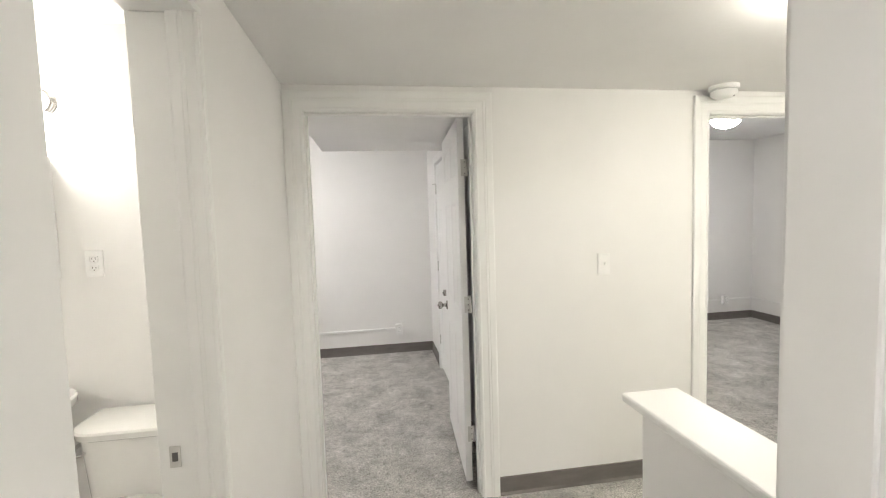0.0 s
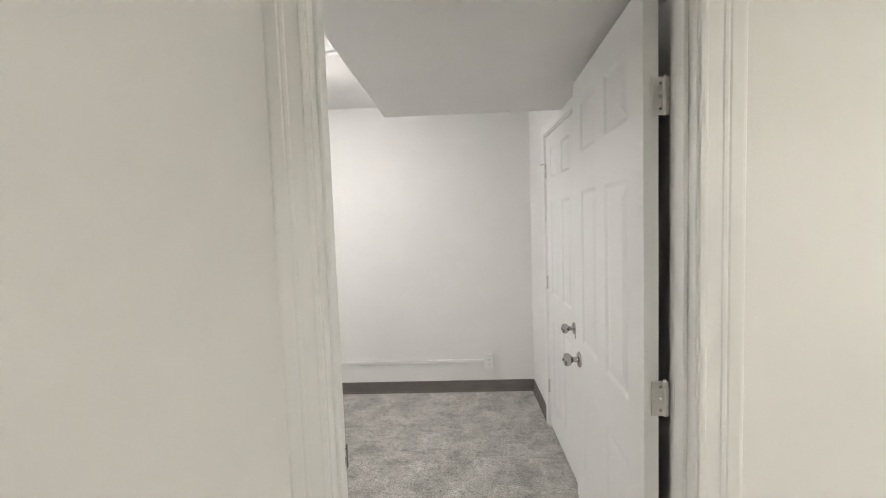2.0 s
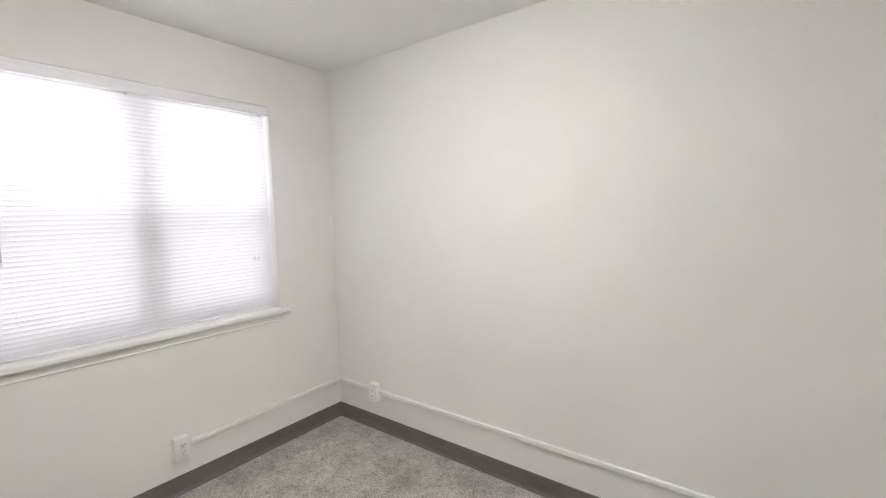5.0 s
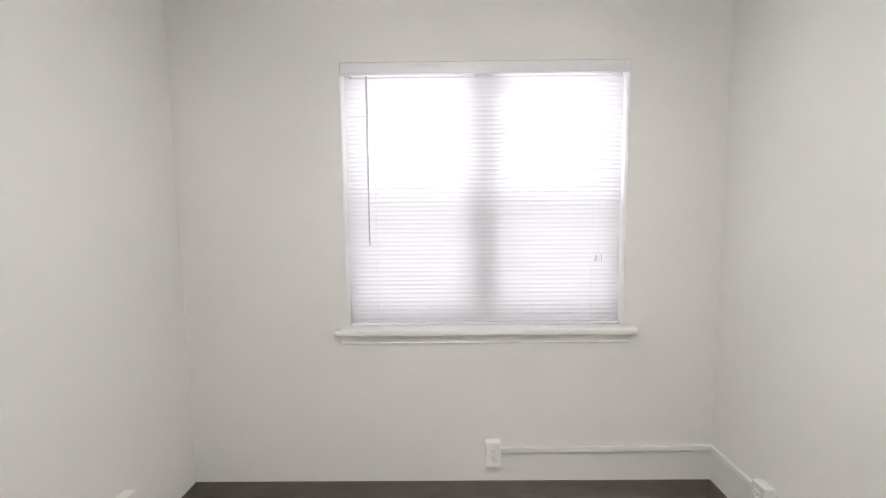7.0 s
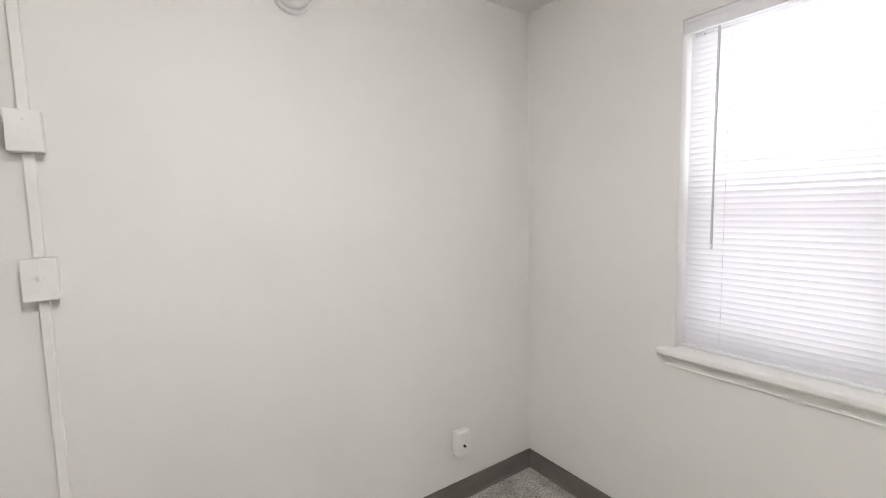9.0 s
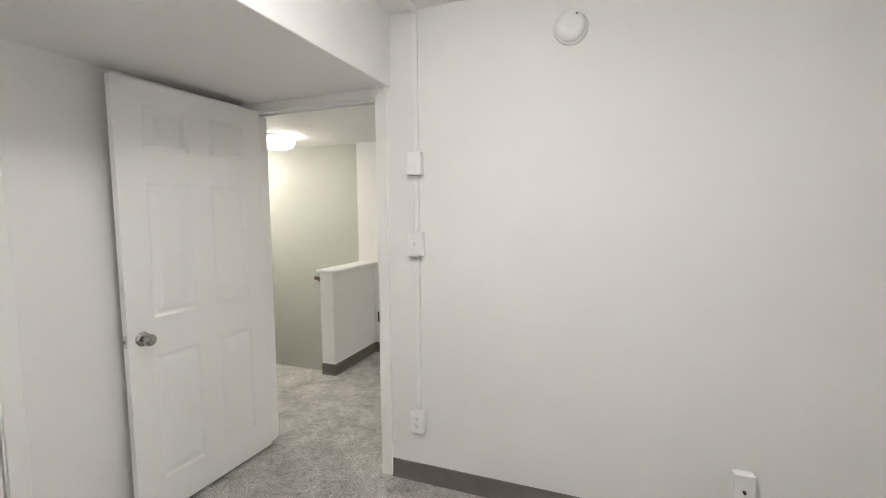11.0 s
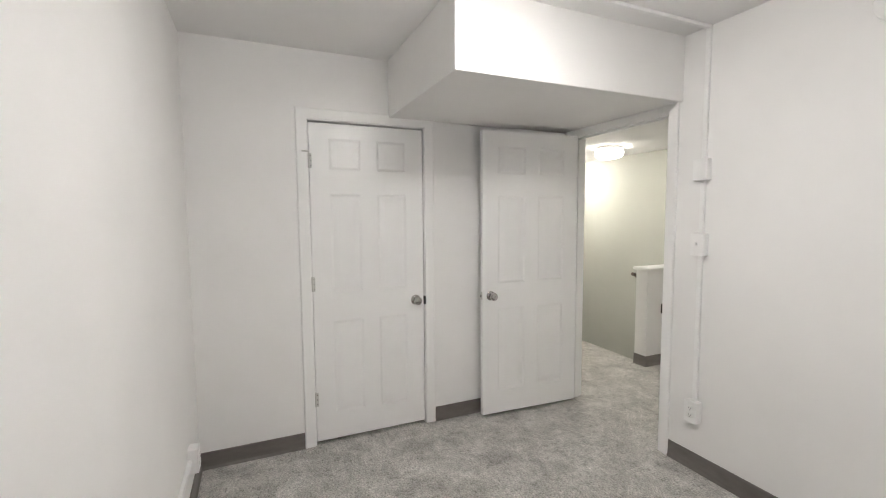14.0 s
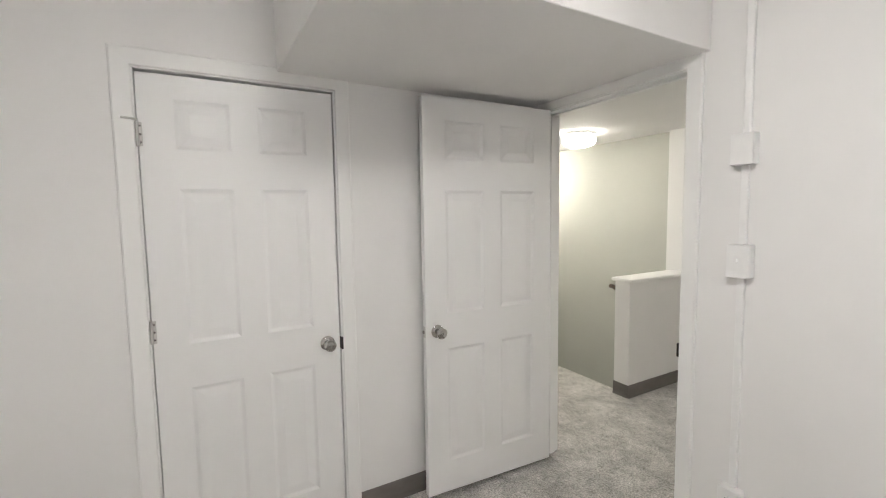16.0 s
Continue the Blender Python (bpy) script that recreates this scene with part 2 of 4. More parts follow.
def structure(name, bm, mat, label, category):
    return tagged(part(name, bm, mat), label, category, kind="structure")


# ---- plan ----
XW, XC, YF, HR = -2.523, 0.575, 2.692, 2.44       # bedroom: window wall, closet wall, far wall, ceiling
Y0, Y1 = 0.0, 0.115                               # the wall between hall and bedrooms
XL, XL2, YB, YB2, HH = -0.436, -0.605, -1.73, -1.83, 2.157   # hall: side wall, back wall, ceiling
ENTRY = (-0.340, 0.484)
SECOND = (1.823, 2.583)
BACK = (-0.312, 0.458)
BATH = (-1.67, -0.983)
CLOSET = (1.300, 2.040)
HEAD = 2.03
J = 0.018                                         # thickness of a door jamb
X2, Y2 = 5.10, 3.05                               # second bedroom's far corner
XE = 2.76                                         # hall's end wall
BY = -0.09                                        # bathroom's fitted wall

structure("wall_south", slab_with_holes("y", Y0, Y1, -2.9, 5.22, 0, 2.6, [
    (ENTRY[0] - J, ENTRY[1] + J, 0, HEAD + J), (SECOND[0] - J, SECOND[1] + J, 0, HEAD + J)]), WALL,
    "off-white painted drywall wall with two door openings", "wall")
structure("wall_north", slab_with_holes("y", YF, YF + 0.12, -2.9, 1.4, 0, 2.6), WALL, "off-white painted bedroom wall", "wall")
WIN = (0.904, 2.240, 0.880, 2.132)
structure("wall_west", slab_with_holes("x", XW - 0.16, XW, Y1, YF, 0, 2.6, [WIN]), WALL, "off-white painted wall with a wide window opening", "wall")
structure("wall_closet", slab_with_holes("x", XC, XC + 0.115, Y1, YF, 0, 2.6, [(CLOSET[0] - J, CLOSET[1] + J, 0, HEAD + J)]), WALL,
          "off-white painted wall with the closet opening", "wall")
structure("wall_hall_west", slab_with_holes("x", XL2, XL, YB, Y0, 0, 2.6, [(BATH[0] - J, BATH[1] + J, 0, HEAD + J)]), WALL,
          "off-white painted hall wall with the bathroom opening", "wall")
structure("wall_back", slab_with_holes("y", YB2, YB, -2.4, 0.925, 0, 2.6, [(BACK[0] - J, BACK[1] + J, 0, HEAD + J)]), WALL,
          "off-white painted wall with a door opening", "wall")
YG = -1.797                                       # grey-green stairwell wall
structure("wall_stair", slab_with_holes("y", YB2, YG, 0.925, XE + 0.1, -1.6, 2.6), ACCENT, "grey-green painted stairwell wall", "wall")
structure("wall_hall_east", slab_with_holes("x", XE, XE + 0.1, YG, Y0, -1.6, 2.6), WALL, "off-white painted wall at the end of the hall", "wall")
structure("wall_bath_west", slab_with_holes("x", -2.4, -2.3, YB, Y0, 0, 2.6), WALL, "off-white painted bathroom wall", "wall")
structure("wall_bath_north", slab_with_holes("y", BY, Y0, -2.3, XL2, 0, 2.6), WALL, "off-white painted bathroom wall behind the fixtures", "wall")
structure("wall_closet_back", slab_with_holes("x", 1.4, 1.5, Y1, Y2, 0, 2.6), WALL, "off-white painted bedroom wall", "wall")
structure("wall_second_north", slab_with_holes("y", Y2, Y2 + 0.12, 1.4, X2 + 0.16, 0, 2.6), WALL, "off-white painted wall of the second bedroom", "wall")
WIN2 = (0.792, 2.128, 0.880, 2.132)
structure("wall_second_east", slab_with_holes("x", X2, X2 + 0.16, Y1, Y2, 0, 2.6, [WIN2]), WALL, "off-white painted wall with a window opening", "wall")
for nm, ext in (("wall_start_west", ("x", -1.9, -1.8, -4.5, YB2)), ("wall_start_east", ("x", 1.5, 1.6, -4.5, YB2)), ("wall_start_south", ("y", -4.6, -4.5, -1.9, 1.6))):
    structure(nm, slab_with_holes(ext[0], ext[1], ext[2], ext[3], ext[4], 0, 2.6), WALL, "plain off-white painted wall", "wall")

# floors: one carpet with the stair opening in it
NOSE = -1.075
structure("floor", slab_with_holes("z", -0.12, 0, -2.9, X2 + 0.2, -4.6, Y2 + 0.2, [
    (0.892, XE + 0.05, YG - 0.02, NOSE), (XE + 0.1, X2 + 0.2, -4.6, Y0), (1.6, XE + 0.1, -4.6, YB2), (-2.9, -1.9, -4.6, YB2), (-2.9, -2.4, YB2, Y0), (-2.3, XL2 + 0.05, YB, BY)]), CARPET, "mottled grey cut-pile carpet", "carpet floor")
structure("floor_bath", slab_with_holes("z", -0.12, -0.004, -2.3, XL2 + 0.05, YB, BY), BATH_FLOOR, "beige sheet vinyl bathroom floor", "floor")
structure("ceiling_bedroom", slab_with_holes("z", HR, HR + 0.1, XW, 1.4, Y1, YF), CEIL, "white textured drywall ceiling", "ceiling")
structure("ceiling_hall", slab_with_holes("z", HH, HH + 0.12, XL, XE, YG, Y0), CEIL, "white textured low hall ceiling", "ceiling")
structure("ceiling_bath", slab_with_holes("z", 2.37, 2.47, -2.3, XL2, YB, BY), CEIL, "white bathroom ceiling", "ceiling")
structure("ceiling_second", slab_with_holes("z", HR, HR + 0.1, 1.5, X2, Y1, Y2), CEIL, "white textured bedroom ceiling", "ceiling")
structure("ceiling_start", slab_with_holes("z", HR, HR + 0.1, -1.8, 1.5, -4.5, YB2), CEIL, "white textured ceiling", "ceiling")
structure("soffit", box_mesh(-0.432, XC, Y1, 1.535, 2.082, HR, bevel=0.003), WALL, "boxed white drywall soffit above the bedroom door", "soffit")

# stairs turning down out of sight
stair = structure("stairs", box_mesh(0.892, 1.52, YG + 0.004, NOSE - 0.004, -1.6, -0.42, bevel=0.012), CARPET, "grey carpeted stairs going down", "stairs")
for k in range(4):
    part("step", box_mesh(1.52 + 0.26 * k, 1.52 + 0.26 * (k + 1), YG + 0.004, NOSE - 0.004, -1.6, -0.61 - 0.19 * k, bevel=0.012), CARPET, stair)
structure("wall_stair_side", slab_with_holes("y", NOSE, NOSE + 0.01, 0.888, XE, -1.6, -0.12), WALL, "painted wall below the stair edge", "wall")

half = structure("half_wall", box_mesh(0.748, 0.884, YB + 0.002, -1.012, 0, 0.922, bevel=0.004), WALL, "off-white half wall guarding the stairs", "half wall")
part("cap", box_mesh(0.703, 0.893, YB + 0.002, -0.974, 0.922, 0.950, bevel=0.009, segments=3), TRIM, half, "white painted flat wooden cap")

# ---- baseboards: vinyl cove base ----


def baseboard(p, q, inward, label="dark taupe vinyl cove base"):
    """A strip along the foot of a wall from p to q; inward is the side the room lies on."""
    p, q, n = Vector((*p, 0)), Vector((*q, 0)), Vector((*inward, 0))
    bm = bmesh.new()
    prof = [(0.0, 0.0), (0.014, 0.0), (0.013, 0.004), (0.0065, 0.015), (0.005, 0.03), (0.005, 0.096), (0.003, 0.1), (0.0, 0.1)]
    a = [bm.verts.new(p + n * d + Vector((0, 0, h + 0.001))) for d, h in prof]
    b = [bm.verts.new(q + n * d + Vector((0, 0, h + 0.001))) for d, h in prof]
    for i in range(len(prof)):
        j = (i + 1) % len(prof)
        bm.faces.new((a[i], a[j], b[j], b[i]))
    bm.faces.new(a), bm.faces.new(b[::-1])
    bmesh.ops.recalc_face_normals(bm, faces=bm.faces)
    return structure("baseboard", bm, VINYL, label, "baseboard")


W1, W2 = 0.092, 0.066                              # casing widths, hall side and bedroom side
baseboard((XW, YF), (XC, YF), (0, -1))
baseboard((XW, Y1), (XW, YF), (1, 0))
baseboard((XW, Y1), (ENTRY[0] - W2 - 0.006, Y1), (0, 1))
baseboard((XC, Y1), (XC, CLOSET[0] - W2 - 0.006), (-1, 0))
baseboard((XC, CLOSET[1] + W2 + 0.006), (XC, YF), (-1, 0))
baseboard((ENTRY[1] + W1 + 0.006, Y0), (SECOND[0] - W1 - 0.006, Y0), (0, -1))
baseboard((XL, BATH[1] + 0.03), (XL, Y0), (1, 0))
baseboard((0.748, YB), (0.748, -1.012), (-1, 0))
baseboard((0.740, -1.012), (0.884, -1.012), (0, 1))
baseboard((BACK[1] + W1 + 0.006, YB), (0.748, YB), (0, 1))
baseboard((1.5, Y2), (X2, Y2), (0, -1))
baseboard((X2, Y1), (X2, Y2), (-1, 0))

# ---- door frames ----
COLONIAL = [(0.0, 0.0), (0.0, 0.0095), (0.006, 0.0111), (0.011, 0.0111), (0.014, 0.0092), (0.028, 0.0098), (0.043, 0.0108), (0.046, 0.0129), (0.052, 0.0134), (0.056, 0.0124), (0.06, 0.0144), (0.083, 0.015), (0.089, 0.0139), (0.092, 0.0116), (0.092, 0.0)]
PLAIN = [(0.0, 0.0), (0.0, 0.009), (0.004, 0.0115), (0.046, 0.0135), (0.058, 0.0145), (0.064, 0.012), (0.066, 0.008), (0.066, 0.0)]


def casing(profile, axis, at, out, u0, u1, top, reveal=0.006, sides=(1, 1, 1)):
    """A mitred moulding round an opening: legs at u0 and u1 and a head at top. out: +1 or -1 along the axis."""
    bm = bmesh.new()

    def place(u, t, z):
        return (at + out * t, u, z) if axis == "x" else (u, at + out * t, z)
    rings = []
    for d, t in profile:
        d += reveal
        rings.append([bm.verts.new(place(*p)) for p in ((u0 - d, t, 0.002), (u0 - d, t, top + d), (u1 + d, t, top + d), (u1 + d, t, 0.002))])
    for a, b in zip(rings, rings[1:]):
        for k in range(3):
            if sides[k]:
                bm.faces.new((a[k], a[k + 1], b[k + 1], b[k]))
    loose = [v for v in bm.verts if not v.link_faces]
    bmesh.ops.delete(bm, geom=loose, context="VERTS")
    bmesh.ops.recalc_face_normals(bm, faces=bm.faces)
    return bm


def jambs(name, axis, t0, t1, u0, u1, label, stop=None):
    """Lining boards of an opening with a stop strip, as parts of one door frame."""
    frame_ob = empty(name, label, "door frame", kind="structure")

    def b(x0, x1, y0, y1, z0, z1, bev=0.002):
        return box_mesh(x0, x1, y0, y1, z0, z1, bevel=bev) if axis == "y" else box_mesh(y0, y1, x0, x1, z0, z1, bevel=bev)
    e = 0.001
    part("side_jamb", b(u0 - J, u0, t0 - e, t1 + e, 0.001, HEAD), TRIM, frame_ob)
    part("side_jamb", b(u1, u1 + J, t0 - e, t1 + e, 0.001, HEAD), TRIM, frame_ob)
    part("head_jamb", b(u0 - J, u1 + J, t0 - e, t1 + e, HEAD, HEAD + J), TRIM, frame_ob)
    if stop:
        s0, s1 = stop
        part("door_stop_strip", b(u0, u0 + 0.011, s0, s1, 0.002, HEAD - 0.011), TRIM, frame_ob)
        part("door_stop_strip", b(u1 - 0.011, u1, s0, s1, 0.002, HEAD - 0.011), TRIM, frame_ob)
        part("door_stop_strip", b(u0, u1, s0, s1, HEAD - 0.011, HEAD), TRIM, frame_ob)
    return frame_ob


def strike(parent, x, y, z, axis, side):
    """A strike plate on the face of a jamb; a dark block paints the shade of its latch hole."""
    if axis == "x":
        p = part("strike_plate", box_mesh(x, x + side * 0.0025, y - 0.014, y + 0.014, z - 0.029, z + 0.029, bevel=0.001), STEEL, parent, "satin metal strike plate")
        part("latch_hole", box_mesh(x + side * 0.001, x + side * 0.003, y - 0.007, y + 0.007, z - 0.012, z + 0.012), SLOT, p)
    else:
        p = part("strike_plate", box_mesh(x - 0.014, x + 0.014, y, y + side * 0.0025, z - 0.029, z + 0.029, bevel=0.001), STEEL, parent, "satin metal strike plate")
        part("latch_hole", box_mesh(x - 0.007, x + 0.007, y + side * 0.001, y + side * 0.003, z - 0.012, z + 0.012), SLOT, p)


f1 = jambs("door_frame_1", "y", Y0, Y1, *ENTRY, "white painted frame of the bedroom door", (0.03, 0.07))
part("casing", casing(COLONIAL, "y", Y0, -1, *ENTRY, HEAD), TRIM, f1, "white painted colonial casing")
part("casing", casing(PLAIN, "y", Y1, 1, *ENTRY, HEAD), TRIM, f1, "white painted casing")
strike(f1, ENTRY[0], 0.094, 0.885, "x", 1)
part("strike_lip", box_mesh(ENTRY[0] - 0.007, ENTRY[0] + 0.0015, Y1 - 0.02, Y1 + 0.013, 0.856, 0.914, bevel=0.001), BRONZE, f1, "dark metal strike lip")
f2 = jambs("door_frame_2", "y", Y0, Y1, *SECOND, "white painted frame of the second bedroom", (0.03, 0.07))
part("casing", casing(COLONIAL, "y", Y0, -1, *SECOND, HEAD), TRIM, f2, "white painted colonial casing")
strike(f2, SECOND[1], 0.094, 0.93, "x", -1)
f3 = jambs("door_frame_3", "y", YB2, YB, *BACK, "white painted door frame at the end of the hall")
part("casing", casing(COLONIAL, "y", YB, 1, *BACK, HEAD), TRIM, f3, "white painted colonial casing")
part("casing", casing(PLAIN, "y", YB2, -1, *BACK, HEAD), TRIM, f3, "white painted casing")
f4 = jambs("door_frame_4", "x", XL2, XL, *BATH, "white painted bathroom door frame")
ribs = bmesh.new()
lines = [[ribs.verts.new((XL - 0.001 - d * 0.80, BATH[1] - t * 0.8, z)) for z in (0.002, HEAD)] for d, t in reversed(COLONIAL)]
for a, b in zip(lines, lines[1:]):
    ribs.faces.new((a[0], a[1], b[1], b[0]))
bmesh.ops.recalc_face_normals(ribs, faces=ribs.faces)
part("casing", ribs, TRIM, f4, "white painted ribbed casing")
strike(f4, -0.566, BATH[1], 0.90, "y", -1)
f5 = jambs("door_frame_5", "x", XC, XC + 0.115, *CLOSET, "white painted closet door frame")
part("casing", casing(PLAIN, "x", XC, -1, *CLOSET, HEAD), TRIM, f5, "white painted casing")
part("strike_lip", box_mesh(XC - 0.012, XC + 0.02, CLOSET[0] - 0.007, CLOSET[0] + 0.0015, 0.845, 0.903, bevel=0.001), BRONZE, f5, "dark metal strike lip")

# ---- six-panel doors ----


def door(name, wide, high, label, m, knob_z, knob_in, latch=True, deep=0.035):
    """A moulded six-panel leaf; local x runs from the hinges, y across the thickness, z up. The face at y = 0 looks to -y."""
    s, mid = 0.118, 0.105
    p = (wide - 2 * s - mid) / 2
    xs = [0, s, s + p, s + p + mid, s + 2 * p + mid, wide]
    zs = [0, 0.165, 0.765, 0.945, 1.565, 1.715, 1.905, high]
    wells = [(i, j) for i in (1, 3) for j in (1, 3, 5)]
    bm = bmesh.new()
    cache = {}

    def v(x, y, z):
        k = (round(x, 5), round(y, 5), round(z, 5))
        if k not in cache:
            cache[k] = bm.verts.new((x, y, z))
        return cache[k]
    for y in (0, deep):
        for i in range(5):
            for j in range(7):
                if (i, j) not in wells:
                    bm.faces.new([v(x, y, z) for x, z in ((xs[i], zs[j]), (xs[i + 1], zs[j]), (xs[i + 1], zs[j + 1]), (xs[i], zs[j + 1]))])
    for i in range(5):
        for z in (0, high):
            bm.faces.new([v(xs[i], 0, z), v(xs[i + 1], 0, z), v(xs[i + 1], deep, z), v(xs[i], deep, z)])
    for j in range(7):
        for x in (0, wide):
            bm.faces.new([v(x, 0, zs[j]), v(x, 0, zs[j + 1]), v(x, deep, zs[j + 1]), v(x, deep, zs[j])])
    bmesh.ops.recalc_face_normals(bm, faces=bm.faces)
    leaf = tagged(part(name, bm, DOOR), label, "door", kind="structure")
    rings = [(0.0, 0.0), (0.005, 0.0020), (0.011, 0.0048), (0.016, 0.0060), (0.020, 0.0059), (0.050, 0.0016), (0.053, 0.0013)]
    for side in (0, 1):
        for i, j in wells:
            pb = bmesh.new()
            loops = []
            for inset, d in rings:
                y = d if side == 0 else deep - d
                loops.append([pb.verts.new((x, y, z)) for x, z in ((xs[i] + inset, zs[j] + inset), (xs[i + 1] - inset, zs[j] + inset), (xs[i + 1] - inset, zs[j + 1] - inset), (xs[i] + inset, zs[j + 1] - inset))])
            for a, b in zip(loops, loops[1:]):
                for k in range(4):
                    pb.faces.new((a[k], a[(k + 1) % 4], b[(k + 1) % 4], b[k]))
            pb.faces.new(loops[-1])
            bmesh.ops.recalc_face_normals(pb, faces=pb.faces)
            if pb.faces[-1].normal.y * (1 if side else -1) < 0:
                bmesh.ops.reverse_faces(pb, faces=pb.faces)
            part("panel", pb, DOOR, leaf)
    kx = wide - knob_in
    for y, d in ((0, -1), (deep, 1)):
        kb = lathe([(0.0, 0.0), (0.033, 0.0), (0.033, 0.004), (0.028, 0.009), (0.013, 0.012), (0.011, 0.026), (0.014, 0.033), (0.024, 0.040), (0.0275, 0.050), (0.0265, 0.059), (0.020, 0.066), (0.008, 0.0675), (0.0, 0.0675)], 32)
        bmesh.ops.transform(kb, matrix=pose(kx, y, knob_z, 90 if d < 0 else -90, 0, 0), verts=kb.verts)
        k = part("knob", kb, NICKEL, leaf, "satin nickel round knob", smooth=True)
        turn = box_mesh(kx - 0.002, kx + 0.002, y + d * 0.0675, y + d * 0.072, knob_z - 0.007, knob_z + 0.007, bevel=0.001)
        part("thumb_turn", turn, NICKEL, k)
    if latch:
        lp = part("latch_plate", box_mesh(wide, wide + 0.002, deep / 2 - 0.012, deep / 2 + 0.012, knob_z - 0.028, knob_z + 0.028, bevel=0.0008), STEEL, leaf, "satin metal latch plate")
        part("latch_bolt", box_mesh(wide + 0.002, wide + 0.010, deep / 2 - 0.006, deep / 2 + 0.006, knob_z - 0.008, knob_z + 0.008, bevel=0.002), NICKEL, lp)
    leaf.matrix_world = m
    return leaf


def hinge(parent, x, y, z, leaf_a=None, leaf_b=None, mat=STEEL):
    """A butt hinge: knuckle at x, y and leaves as boxes, in the frame of its door."""
    h = part("hinge", lathe([(0.0, -0.046), (0.004, -0.046), (0.0065, -0.0445), (0.0065, 0.0445), (0.004, 0.046), (0.003, 0.049), (0.0, 0.050)], 14), mat, parent, "satin steel butt hinge", smooth=True)
    h.matrix_parent_inverse = Matrix()
    h.location = (x, y, z)
    for ext in (leaf_a, leaf_b):
        if ext:
            part("hinge_leaf", box_mesh(*ext, -0.0445, 0.0445, bevel=0.001), mat, h)
            for zz in (-0.03, 0.0, 0.03):
                x0, x1, y0, y1 = ext
                thin_x = abs(x1 - x0) < abs(y1 - y0)
                sb = lathe([(0.0, 0.0006), (0.0035, 0.0006), (0.004, 0.0)], 10)
                if thin_x:
                    bmesh.ops.transform(sb, matrix=pose(min(x0, x1) - 0.0001, (y0 + y1) / 2, zz, 0, -90, 0), verts=sb.verts)
                else:
                    bmesh.ops.transform(sb, matrix=pose((x0 + x1) / 2, min(y0, y1) - 0.0001, zz, 90, 0, 0), verts=sb.verts)
                part("screw", sb, NICKEL, h)
    return h


# bedroom door, swung open against the closet wall; its hinge edge faces the hall
turn_a = math.degrees(math.atan2(0.886 - 0.122, 0.464 - 0.424))
d1 = door("door_1", 0.784, 2.011, "white six-panel bedroom door standing wide open", pose(0.424, 0.122, 0.024, 0, 0, turn_a), 0.862, 0.062)
d1.matrix_world = pose(0.424 + 0.035 * math.sin(radians(turn_a)), 0.122 - 0.035 * math.cos(radians(turn_a)), 0.024, 0, 0, turn_a)
for z in (0.275, 1.005, 1.745):
    hinge(d1, -0.006, -0.013, z, leaf_a=(-0.0022, 0.0, -0.010, 0.033), leaf_b=(-0.032, -0.006, -0.0225, -0.0135))
# closet door, shut
d2 = door("door_2", CLOSET[1] - CLOSET[0] - 0.010, 1.995, "white six-panel closet door, closed", pose(XC + 0.003, CLOSET[1] - 0.0035, 0.024, 0, 0, -90), 0.858, 0.058)
for z in (0.275, 1.010, 1.765):
    hinge(d2, -0.002, -0.005, z, leaf_a=(0.002, 0.016, -0.0015, 0.0005))
stop_arm = part("hinge_pin_stop", tube([(0.0, -0.006, 1.818), (-0.020, -0.022, 1.818), (-0.046, -0.030, 1.818)], 0.0045), STEEL, d2, "small steel hinge-pin stop", smooth=True)
part("rubber_tip", lathe([(0.0, -0.006), (0.007, -0.005), (0.008, 0.004), (0.0, 0.006)], 12), PLASTIC, stop_arm, smooth=True).matrix_basis = pose(-0.049, -0.026, 1.818, 90, 0, 10)

# ---- windows with blinds ----


